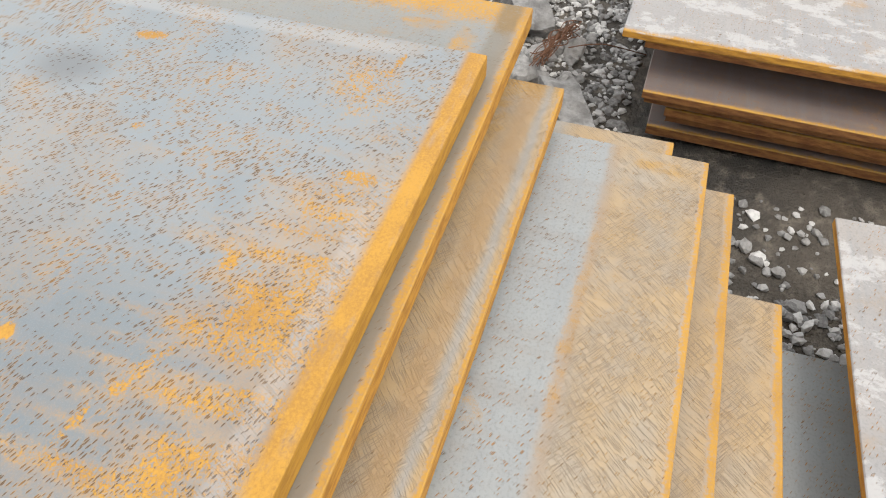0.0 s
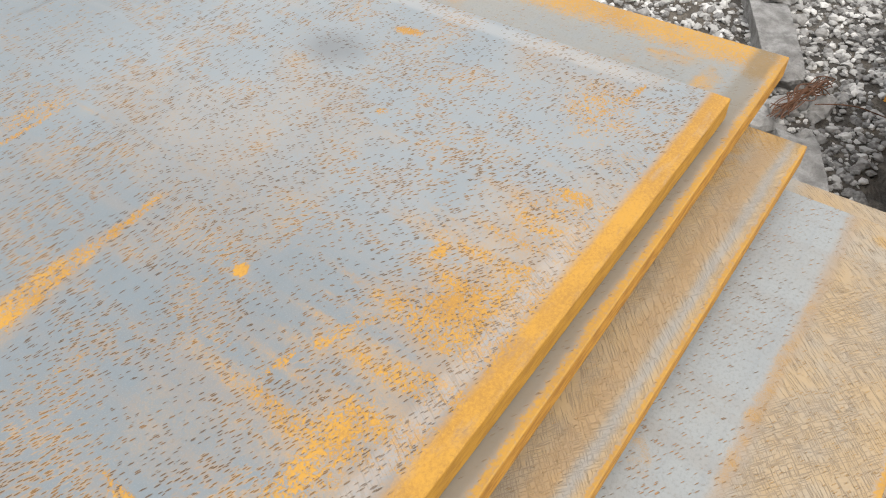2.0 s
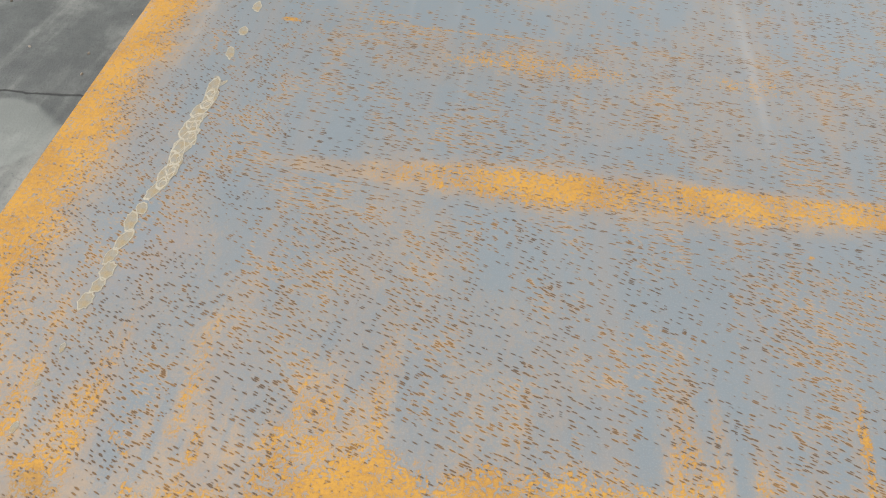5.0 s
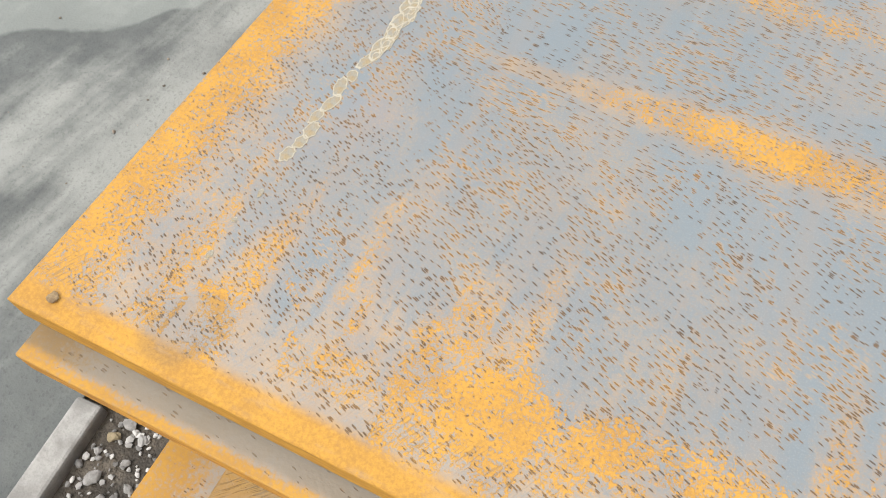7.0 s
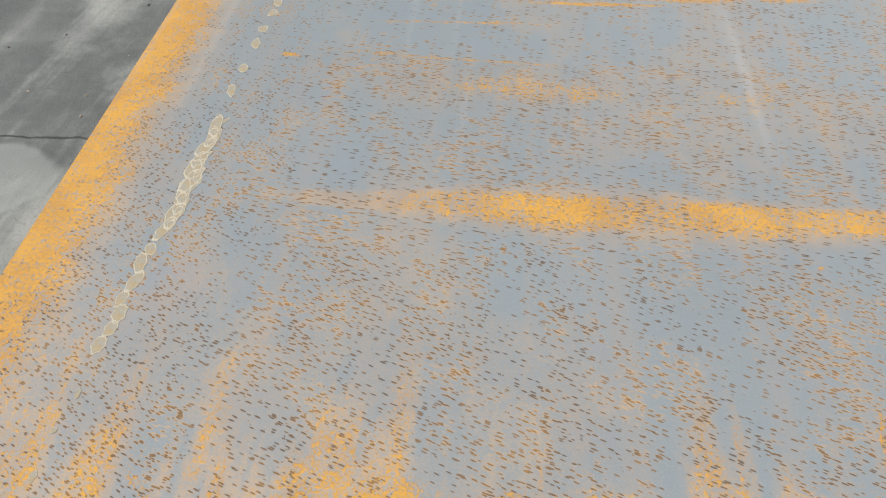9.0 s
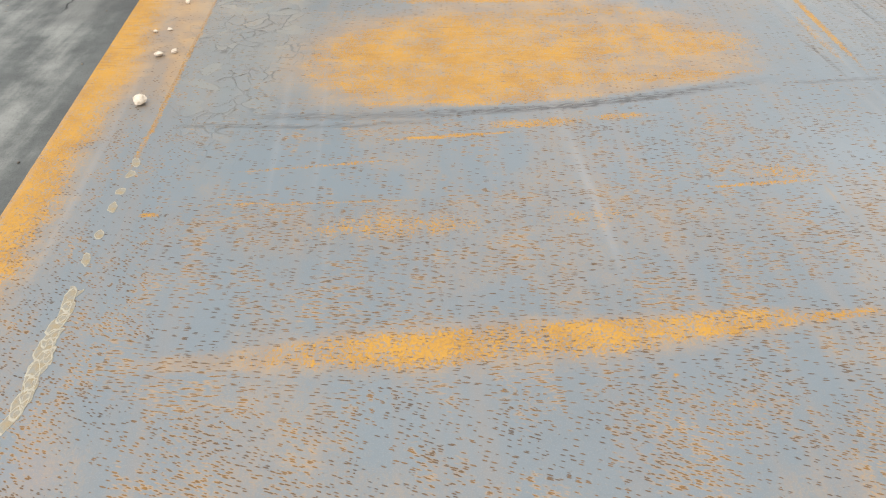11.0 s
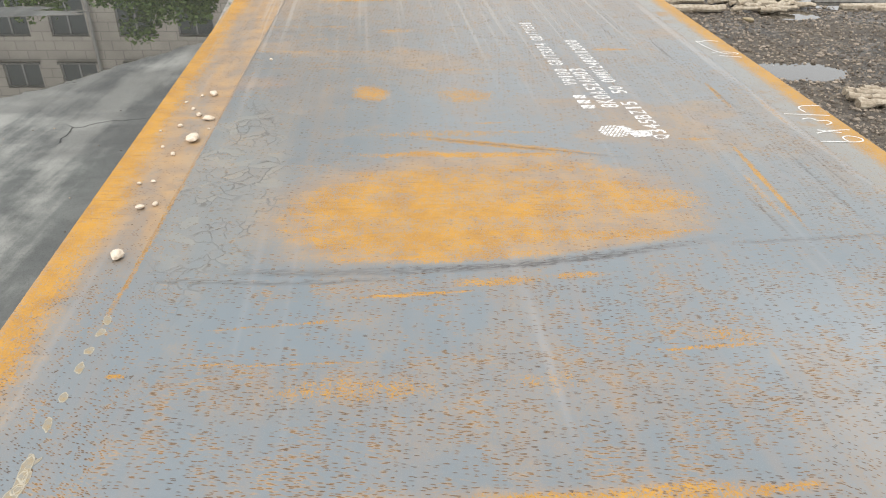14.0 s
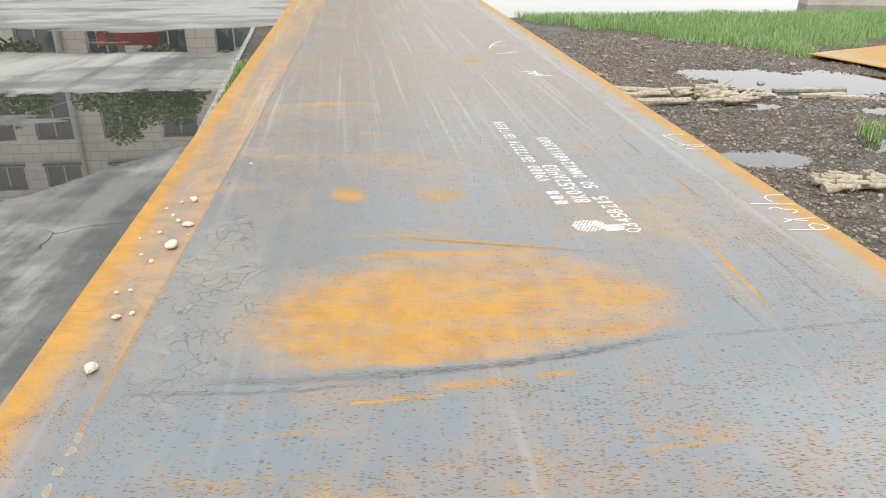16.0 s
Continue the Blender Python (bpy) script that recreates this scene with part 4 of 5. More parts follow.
# second stack to the side
G2 = "plates of the side stack"
for w, ln, th, at, mat, lab in (
        (5.0, 2.5, 0.022, (3.100, -2.735, -0.30), MAT_RAW, "steel plate with peeling white scale"),
        (5.0, 2.4, 0.026, (3.150, -2.70, -0.325), MAT_BROWN, "orange-rusted steel plate in the side stack"),
        (5.0, 2.4, 0.024, (3.155, -2.705, -0.353), MAT_BROWN, "orange-rusted steel plate in the side stack"),
        (5.0, 2.45, 0.026, (3.040, -2.78, -0.45), MAT_OLD, "dark brown rusted steel plate sticking out"),
        (5.0, 2.45, 0.022, (3.055, -2.79, -0.478), MAT_OLD, "dark brown rusted steel plate sticking out"),
        (5.0, 2.4, 0.030, (3.095, -2.81, -0.535), MAT_BROWN, "orange-rusted steel plate low in the side stack"),
        (5.0, 2.4, 0.030, (3.115, -2.82, -0.568), MAT_OLD, "dull brown steel plate low in the side stack"),
        (5.0, 2.45, 0.035, (3.120, -2.82, -0.63), MAT_OLD, "dark steel plate at the foot of the side stack")):
    steel_sheet("steel_plate", w, ln, th, at, -1.5, mat, lab, G2)
for zz, th in ((-0.379, 0.071), (-0.50, 0.035), (-0.598, 0.032), (-0.665, 0.09)):
    for k in range(2):
        bm = bmesh.new()
        box(bm, (0, 0, -th), (2.8, 0.12, 0), 0.004)
        ob = link("dunnage_beam", bm, MAT_DRIFT)
        ob.matrix_world = pose(3.9, -0.95 - 1.3 * k, zz)
        tagged(ob, "weathered wooden beam between side stack plates", "wooden beam", "spacing beams")


# ---- stencilling and chalk on the plates ----
GLYPHS = {}


def glyph(ch):
    """The flat mesh of one letter in a unit cell."""
    if ch not in GLYPHS:
        cu = bpy.data.curves.new("letter", "FONT")
        cu.body, cu.size, cu.offset, cu.resolution_u = ch, 1.0, 0.012, 3
        ob = bpy.data.objects.new("letter", cu)
        scene.collection.objects.link(ob)
        me = bpy.data.meshes.new_from_object(ob.evaluated_get(bpy.context.evaluated_depsgraph_get()))
        bpy.data.objects.remove(ob)
        co = np.array([q.co[:] for q in me.vertices])
        lo, hi = co.min(0), co.max(0)
        w, h = {".": (0.18, 0.16), "1": (0.36, 1.0), "/": (0.6, 1.05)}.get(ch, (0.78, 1.0))
        for q in me.vertices:
            q.co = ((q.co.x - lo[0]) / (hi[0] - lo[0]) * w + (0.9 - w) / 2, (q.co.y - lo[1]) / (hi[1] - lo[1]) * h, 0)
        me.materials.append(MAT_STENCIL)
        GLYPHS[ch] = me
    return GLYPHS[ch]


def lettering(text, start, rz, length, height, parent, z):
    """Flat evenly spaced stencil letters, each its own piece, running from start."""
    adv = length / len(text)
    for k, ch in enumerate(text):
        if ch == " ":
            continue
        ob = new("stencil_letter", glyph(ch))
        ob.parent = parent
        a = radians(rz)
        ob.matrix_local = pose(start[0] + math.cos(a) * adv * k, start[1] + math.sin(a) * adv * k, z, 0, 0, rz) @ Matrix.Diagonal((adv, height, 1, 1))


def stencil_material():
    """White paint that has worn through to the plate in specks."""
    n = Nodes("stencil_paint", 0.6, 0.0, 0.3)
    n.gain = 1.0
    w = n.ramp(n.noise(60, 5, 0.75), 0.43, 0.58)
    n.colour(n.mix(w, (0.30, 0.29, 0.27), (0.84, 0.84, 0.83)))
    return n.m


MAT_STENCIL = stencil_material()
RZ = 92.8
lettering("Q345BZ15", (1.934, 2.290), RZ + 0.6, 0.395, 0.066, TOP, 0.0006)
lettering("50.0MMX2480X12000", (1.912, 2.775), RZ - 0.4, 0.81, 0.066, TOP, 0.0006)
lettering("8K0A52AH03", (1.830, 2.610), RZ + 0.4, 0.51, 0.074, TOP, 0.0006)
lettering("V9100 GB/T3274 GB/T1591", (1.728, 2.885), RZ - 1.3, 1.045, 0.064, TOP, 0.0006)
for k in range(3):
    bm = bmesh.new()
    box(bm, (0, 0.002 * k, 0), (0.035, 0.056, 0.0004))
    part("stencil_bar", bm, MAT_STENCIL, TOP, "white stencilled mark").matrix_local = pose(1.730 - 0.003 * k, 2.605 + 0.058 * k, 0.0003, 0, 0, RZ)
bm = bmesh.new()
for k in range(9):
    yy = -0.05 + 0.0125 * k
    hw = math.sqrt(max(0.0, 0.056 ** 2 - yy ** 2))
    box(bm, (-hw, yy - 0.0042, 0), (hw, yy + 0.0042, 0.0004))
part("stencil_emblem", bm, MAT_STENCIL, TOP, "white round emblem of bars").matrix_local = pose(1.735, 2.368, 0.0003, 0, 0, 60)
bm = bmesh.new()
v = [bm.verts.new(p) for p in ((0, -0.035, 0), (0.075, -0.045, 0), (0.085, 0.01, 0), (0.03, 0.02, 0), (0.01, 0.075, 0), (-0.012, 0.072, 0), (-0.005, 0.02, 0))]
bm.faces.new(v)
part("stencil_emblem", bm, MAT_STENCIL, TOP, "white wedge-shaped emblem").matrix_local = pose(1.788, 2.345, 0.0006, 0, 0, 10)


def chalk(strokes, origin, size, parent, z, radius=0.0045):
    """Chalk strokes: polylines read along +y with their tops towards -x."""
    cu = bpy.data.curves.new("chalk_mark", "CURVE")
    cu.dimensions, cu.bevel_depth, cu.bevel_resolution, cu.resolution_u = "3D", radius, 1, 4
    for st in strokes:
        sp = cu.splines.new("NURBS")
        sp.points.add(len(st) - 1)
        for p, (u, w) in zip(sp.points, st):
            p.co = (origin[0] - w * size, origin[1] + u * size, z, 1)
        sp.use_endpoint_u, sp.order_u = True, 3
    ob = bpy.data.objects.new("chalk_mark", cu)
    scene.collection.objects.link(ob)
    me = bpy.data.meshes.new_from_object(ob.evaluated_get(bpy.context.evaluated_depsgraph_get()))
    bpy.data.objects.remove(ob)
    for q in me.vertices:
        q.co.z = z + (q.co.z - z) * 0.15
    me.materials.append(MAT_CHALK)
    out = new("chalk_mark", me)
    out.parent = parent
    out.matrix_parent_inverse = parent.matrix_world.inverted()
    out["label"] = "white chalk handwriting"
    return out


bpy.context.view_layer.update()
ZC = -0.0515
chalk([[(0.02, 0.95), (-0.02, 0.50), (-0.04, 0.15), (0.06, -0.02), (0.24, 0.05), (0.30, 0.28), (0.16, 0.42), (0.02, 0.36)],
       [(0.62, 0.70), (0.50, 0.48), (0.46, 0.25)], [(0.44, 0.80), (0.62, 0.40), (0.60, 0.0)],
       [(1.22, 0.72), (1.34, 0.50), (1.10, 0.42), (1.16, 0.20), (0.98, 0.12), (0.90, 0.34)],
       [(1.56, 1.06), (1.42, -0.02)], [(1.62, 0.42), (2.14, 0.62), (2.02, -0.10)]], (2.742, 2.365), 0.19, SECOND, ZC, 0.0034)
chalk([[(1.85, 0.10), (2.05, 0.38), (1.80, 0.62), (1.95, 0.78), (1.60, 0.72)], [(1.60, 0.72), (0.75, 0.60), (0.60, 0.10), (0.74, -0.04), (0.86, 0.30), (0.80, 0.70)],
       [(0.50, 0.62), (0.36, 0.05)]], (2.735, 3.38), 0.19, SECOND, ZC, 0.0034)
chalk([[(0, 0.1), (0.1, 0.9), (0.3, 0.1), (0.45, 1.0), (0.6, 0.2), (0.8, 0.9)], [(0.2, 0.5), (0.9, 0.45)]], (2.32, 5.18), 0.22, TOP, 0.0012, 0.006)
chalk([[(0, 0.9), (0.3, 0.0)], [(1.2, 1.0), (2.6, 0.7), (3.0, 0.1)], [(1.9, 0.8), (2.0, 0.2)]], (2.27, 6.15), 0.22, TOP, 0.0012, 0.006)


# ---- small things lying on the plate ----
def stone_mesh(bm, size, seed, squash=0.7, sub=2):
    r = bmesh.ops.create_icosphere(bm, subdivisions=sub, radius=size)
    for q in r["verts"]:
        d = noise.noise(q.co * (1.1 / size) + Vector((seed * 7.3, seed * 3.1, seed))) * 0.45 + noise.noise(q.co * (2.7 / size) + Vector((seed, 9, 2))) * 0.18
        q.co *= 1 + d
        q.co.z *= squash
    return bm


def stone(at, size, material, label, seed, group, squash=0.7, rz=0, stretch=1.0):
    bm = bmesh.new()
    stone_mesh(bm, size, seed, squash)
    for q in bm.verts:
        q.co.x *= stretch
    low = min(q.co.z for q in bm.verts)
    for q in bm.verts:
        q.co.z -= low
    ob = link("stone", bm, material)
    ob.matrix_world = pose(*at, 0, 0, rz)
    return tagged(ob, label, "stone", group)


MAT_PALE_STONE = plain("pale_stone", (1.05, 0.92, 0.76), (0.82, 0.66, 0.48), 60, 0.8, 0.002)
for k, (x, y, s) in enumerate(((0.172, 1.552, 0.016), (0.158, 1.822, 0.0095), (0.196, 1.842, 0.0085), (0.112, 1.982, 0.0065), (0.150, 1.998, 0.006), (0.163, 2.202, 0.008),
                               (0.115, 2.262, 0.006), (0.206, 2.318, 0.020), (0.133, 2.450, 0.009), (0.072, 2.406, 0.005), (0.222, 2.514, 0.014), (0.178, 2.556, 0.010),
                               (0.143, 2.623, 0.007), (0.191, 2.783, 0.013), (0.148, 2.764, 0.007), (0.364, 3.246, 0.008), (0.10, 2.70, 0.005), (0.24, 2.42, 0.005))):
    stone((x, y, -0.001), s, MAT_PALE_STONE, "small pale stone lying on the steel plate", k + 1, "stones on the plate", 0.7, 37 * k, 1.0 + 0.5 * (k % 3 == 1))

MAT_NUT = plain("rusted_lump", (0.42, 0.30, 0.16), (0.24, 0.16, 0.09), 90, 0.8, 0.002)
bm = bmesh.new()
stone_mesh(bm, 0.008, 40, 0.45)
ob = link("slag_lump", bm, MAT_NUT)
ob.matrix_world = pose(0.055, 0.027, 0.003)
tagged(ob, "brown rusty slag lump on the plate's corner", "slag lump")

MAT_DRIP = plain("dried_lime", (0.62, 0.57, 0.45), (0.54, 0.49, 0.38), 50, 0.6, 0.001)
MAT_DRIP_FILM = plain("lime_film", (0.38, 0.37, 0.32), (0.46, 0.35, 0.19), 70, 0.5, 0.001)


def drip(at, rx, ry, rz):
    """A dried drop with a pale raised rim round a thin film."""
    bm = bmesh.new()
    sides = 18
    shape = [(math.cos(i * 2 * math.pi / sides), math.sin(i * 2 * math.pi / sides), 1 + random.uniform(-0.16, 0.16)) for i in range(sides)]
    rings = [[bm.verts.new((rx * f * k * c, ry * f * k * q, z)) for c, q, k in shape] for f, z in ((1.0, 0.0), (0.95, 0.0008), (0.87, 0.0009), (0.82, 0.0004))]
    for a, b in zip(rings, rings[1:]):
        for i in range(sides):
            bm.faces.new((a[i], a[(i + 1) % sides], b[(i + 1) % sides], b[i]))
    bm.faces.new(rings[-1]).material_index = 1
    ob = part("drip_mark", bm, [MAT_DRIP, MAT_DRIP_FILM], TOP)
    ob.matrix_local = pose(*at, 0, 0, rz)


random.seed(11)
y, k = 0.17, 0
while y < 1.30:
    run = 0.56 < y < 0.86
    cx = 0.192 + 0.0255 * y + random.uniform(-0.004, 0.004)
    if run:
        drip((cx + 0.008, y, 0.0002 + 0.0001 * (k % 5)), random.uniform(0.009, 0.015), random.uniform(0.022, 0.036), random.uniform(-25, 10))
        drip((cx + 0.016, y + 0.01, 0.0002 + 0.0001 * ((k + 2) % 5)), random.uniform(0.004, 0.009), random.uniform(0.010, 0.02), random.uniform(-40, 20))
        y += random.uniform(0.026, 0.040)
    else:
        big = 0.36 < y < 0.56 or y > 0.88
        drip((cx, y, 0.0002 + 0.0001 * (k % 3)), random.uniform(0.008, 0.0115) if big else random.uniform(0.003, 0.006), random.uniform(0.012, 0.022) if big else random.uniform(0.004, 0.008), random.uniform(-15, 15))
        y += random.uniform(0.022, 0.045) if big and y < 0.9 else random.uniform(0.03, 0.09)
    k += 1


# ---- gravel, rubble, broken kerb ----
def scatter(name, label, material, spots, flat=0.65):
    """Many small angular stones in one mesh; spots are x, y, z, size."""
    t = (1 + 5 ** 0.5) / 2
    base = np.array([(-1, t, 0), (1, t, 0), (-1, -t, 0), (1, -t, 0), (0, -1, t), (0, 1, t), (0, -1, -t), (0, 1, -t), (t, 0, -1), (t, 0, 1), (-t, 0, -1), (-t, 0, 1)]) / 1.9
    tri = np.array([(0, 11, 5), (0, 5, 1), (0, 1, 7), (0, 7, 10), (0, 10, 11), (1, 5, 9), (5, 11, 4), (11, 10, 2), (10, 7, 6), (7, 1, 8),
                    (3, 9, 4), (3, 4, 2), (3, 2, 6), (3, 6, 8), (3, 8, 9), (4, 9, 5), (2, 4, 11), (6, 2, 10), (8, 6, 7), (9, 8, 1)])
    rng = np.random.default_rng(5)
    n = len(spots)
    sp = np.array(spots)
    v = base[None] * rng.uniform(0.62, 1.25, (n, 12, 1)) * rng.uniform(0.7, 1.3, (n, 1, 3))
    v[:, :, 2] *= flat
    a = rng.uniform(0, 6.283, n)
    c, s = np.cos(a)[:, None], np.sin(a)[:, None]
    x, y = v[:, :, 0] * c - v[:, :, 1] * s, v[:, :, 0] * s + v[:, :, 1] * c
    v = np.stack([x, y, v[:, :, 2]], -1) * sp[:, None, 3:4] + sp[:, None, :3]
    f = (tri[None] + 12 * np.arange(n)[:, None, None]).reshape(-1, 3)
    me = bpy.data.meshes.new(name)
    me.from_pydata(v.reshape(-1, 3).tolist(), [], f.tolist())
    me.materials.append(material)
    return tagged(new(name, me), label, "gravel", kind="stuff")


random.seed(21)


def clear(x, y):
    """True where loose stones may lie."""
    if x > 3.02 and y < -0.30:
        return False
    for px, py, rx, ry in POOLS:
        if math.hypot((x - px) / rx, (y - py) / ry) < 0.8:
            return False
    return True


near = []
for _ in range(30000):
    x, y = random.uniform(2.3, 5.6), random.uniform(-1.3, 2.6)
    bare = noise.noise((x * 1.5, y * 1.5, 7.0)) + (0.5 if y < -0.45 else 0.0) - (0.35 if y > -0.3 else 0.0)
    if y < -0.3 and 2.42 < x and bare > 0.42 and random.random() < 0.82:
        continue
    if clear(x, y):
        s = random.choice((0.006, 0.008, 0.010, 0.013, 0.017)) * random.uniform(0.8, 1.3)
        near.append((x, y, ground_z(x, y) + s * 0.25, s))
scatter("gravel", "grey crushed gravel beside the steel stacks", MAT_STONE, near)
wide = []
for _ in range(60000):
    x, y = 2.7 + 6.0 * random.random() ** 1.3, 2.4 + 9.6 * random.random() ** 1.25
    if clear(x, y):
        s = random.choice((0.005, 0.006, 0.008, 0.010, 0.016)) * random.uniform(0.7, 1.3)
        wide.append((x, y, ground_z(x, y) + s * 0.2, s))
scatter("pebbles", "muddy pebbles scattered over wet ground", MAT_PEBBLE, wide)
corner = []
for _ in range(2600):
    x, y = random.uniform(-0.16, 0.6), random.uniform(-0.75, 0.35)
    if x > kerb_x(y) + 0.045:
        s = random.choice((0.0035, 0.005, 0.006, 0.009)) * random.uniform(0.7, 1.4)
        corner.append((x, y, ground_z(x, y) + s * 0.2 if x > 0 else GROUND + s * 0.2, s))
scatter("grit", "dark grit and pebbles beside the kerb", MAT_STONE, corner)

loose = []
for _ in range(130):
    y = random.uniform(-0.2, 4.5)
    x = kerb_x(y) - 0.06 - 1.6 * random.random()
    sz = random.choice((0.002, 0.003, 0.003, 0.005, 0.007))
    loose.append((x, y, GROUND + 0.012 + sz * 0.3, sz))
scatter("road_grit", "scattered dark grit on the asphalt road", MAT_PEBBLE, loose)

MAT_GREY_STONE = plain("grey_stone", (0.52, 0.505, 0.48), (0.33, 0.32, 0.305), 45, 0.8, 0.003)
MAT_BROWN_STONE = plain("brown_stone", (0.34, 0.20, 0.13), (0.22, 0.12, 0.08), 45, 0.8, 0.003)
MAT_TAN_STONE = plain("tan_stone", (0.55, 0.45, 0.28), (0.40, 0.33, 0.20), 45, 0.8, 0.003)
random.seed(31)
for k in range(46):
    x, y = (random.uniform(2.75, 4.6), random.uniform(-0.28, 1.6)) if k < 26 else (random.uniform(2.35, 2.98), random.uniform(-1.1, -0.35))
    s = random.uniform(0.014, 0.034) if k < 26 else random.uniform(0.010, 0.020)
    stone((x, y, ground_z(x, y) - s * 0.2), s, MAT_GREY_STONE, "grey broken stone lying in the gravel", 60 + k, "stones in the gravel", 0.7, 50 * k, random.uniform(1, 1.5))
for k, (x, y, s, m) in enumerate(((-0.10, 0.0, 0.016, MAT_GREY_STONE), (-0.115, -0.035, 0.014, MAT_TAN_STONE), (-0.10, -0.125, 0.017, MAT_GREY_STONE), (-0.055, -0.155, 0.014, MAT_GREY_STONE),
                                  (-0.02, -0.11, 0.011, MAT_GREY_STONE), (0.0, -0.18, 0.013, MAT_BROWN_STONE), (0.045, -0.10, 0.010, MAT_GREY_STONE), (0.09, -0.14, 0.009, MAT_GREY_STONE),
                                  (0.05, -0.05, 0.011, MAT_BROWN_STONE), (0.13, -0.16, 0.011, MAT_GREY_STONE), (-0.06, -0.07, 0.010, MAT_GREY_STONE), (-0.01, -0.24, 0.013, MAT_GREY_STONE))):
    stone((x, y, GROUND - 0.004), s * 0.8, m, "small stone in the grit beside the kerb", 120 + k, "stones by the kerb", 0.7, 40 * k, 1.3)


def slab(at, size, rz, label, seed, tilt=0):
    """A weathered block of concrete with broken, rounded edges."""
    bm = bmesh.new()
    box(bm, (0, -size[1] / 2, -size[2]), (size[0], size[1] / 2, 0))
    bmesh.ops.subdivide_edges(bm, edges=bm.edges[:], cuts=7, use_grid_fill=True)
    for q in bm.verts:
        f = noise.noise(q.co * 9 + Vector((seed, 0, 0))) * 0.018 + noise.noise(q.co * 27 + Vector((0, seed, 0))) * 0.007
        end = max(0.0, 1 - min(q.co.x, size[0] - q.co.x) / 0.06)
        q.co += Vector((noise.noise(q.co * 14 + Vector((3, seed, 1))) * 0.05 * end, f * 0.8, f - 0.02 * end * (q.co.z > -0.02)))
    ob = link("concrete_block", bm, MAT_CONC)
    ob.matrix_world = pose(*at, 0, tilt, rz)
    return tagged(ob, label, "concrete", "broken kerb pieces")


slab((2.80, -0.30, -0.615), (0.62, 0.11, 0.14), 25, "broken grey concrete kerb piece on gravel", 1)
slab((3.66, 0.10, -0.60), (0.55, 0.14, 0.15), 25, "rough grey concrete kerb piece on gravel", 2, 2)
slab((4.17, 0.33, -0.60), (0.80, 0.17, 0.15), 22, "rough grey concrete kerb piece on gravel", 3)
slab((4.95, 0.66, -0.61), (0.90, 0.17, 0.14), 24, "rough grey concrete kerb piece on gravel", 4)
random.seed(12)
for k in range(16):
    x, y = 3.50 + random.uniform(-0.11, 0.16), 0.03 + random.uniform(-0.10, 0.12)
    stone((x, y, GROUND - 0.015), random.uniform(0.025, 0.05), MAT_GREY_STONE, "angular grey rubble at the kerb's break", 200 + k, "kerb rubble", 0.75, 33 * k, 1.2)


def tube(name, pts, radius, material, parent=None, label=""):
    cu = bpy.data.curves.new(name, "CURVE")
    cu.dimensions, cu.bevel_depth, cu.bevel_resolution, cu.resolution_u = "3D", radius, 2, 5
    sp = cu.splines.new("NURBS")
    sp.points.add(len(pts) - 1)
    for p, c in zip(sp.points, pts):
        p.co = (*c, 1)
    sp.use_endpoint_u, sp.order_u = True, 3
    ob = bpy.data.objects.new(name, cu)
    scene.collection.objects.link(ob)
    me = bpy.data.meshes.new_from_object(ob.evaluated_get(bpy.context.evaluated_depsgraph_get()))
    bpy.data.objects.remove(ob)
    me.materials.append(material)
    out = new(name, me)
    if parent:
        out.parent = parent
    if label:
        out["label"] = label
    return out


MAT_WIRE = plain("rusty_wire", (0.26, 0.12, 0.06), (0.15, 0.07, 0.04), 60, 0.85, 0.001)
tangle = thing("wire_tangle", (3.53, 0.0, -0.62), "tangle of rusty brown wire over kerb rubble", "wire")
random.seed(5)
for k in range(22):
    p = [(random.gauss(0, 0.025) + 0.055 * (j - 2) * 1.2, random.gauss(0, 0.02) - 0.02 * (j - 2), 0.03 + random.gauss(0, 0.015) - 0.012 * abs(j - 2)) for j in range(5)]
    tube("wire_strand", p, 0.0018, MAT_WIRE, tangle)
tube("wire_strand", [(-0.05, -0.05, 0.03), (0.0, -0.14, 0.04), (0.02, -0.24, 0.02), (0.10, -0.32, -0.04)], 0.002, MAT_WIRE, tangle)


# ---- driftwood and scrap on the wet ground ----
def log(at, length, radius, rz, label, seed, group, pitch=0, name="driftwood_log", mat=None):
    bm = bmesh.new()
    n, rows = 10, 9
    ring = []
    for i in range(rows):
        f = i / (rows - 1)
        rr = radius * (1 - 0.35 * f) * (1 + 0.25 * noise.noise((f * 5, seed, 0)))
        off = (noise.noise((f * 2, seed, 3)) * radius * 1.1, noise.noise((f * 2, seed, 8)) * radius * 0.5)
        ring.append([bm.verts.new((f * length, off[0] + math.cos(a) * rr * (1 + 0.22 * noise.noise((math.cos(a) * 2, math.sin(a) * 2 + seed, f * 2))),
                                   off[1] + math.sin(a) * rr * 0.8)) for a in [2 * math.pi * q / n for q in range(n)]])
    for i in range(rows - 1):
        for q in range(n):
            bm.faces.new((ring[i][q], ring[i][(q + 1) % n], ring[i + 1][(q + 1) % n], ring[i + 1][q]))
    bm.faces.new(ring[0][::-1])
    bm.faces.new(ring[-1])
    bmesh.ops.recalc_face_normals(bm, faces=bm.faces)
    ob = link(name, bm, mat or MAT_DRIFT)
    ob.matrix_world = pose(*at, 0, pitch, rz)
    return tagged(ob, label, "wood", group)


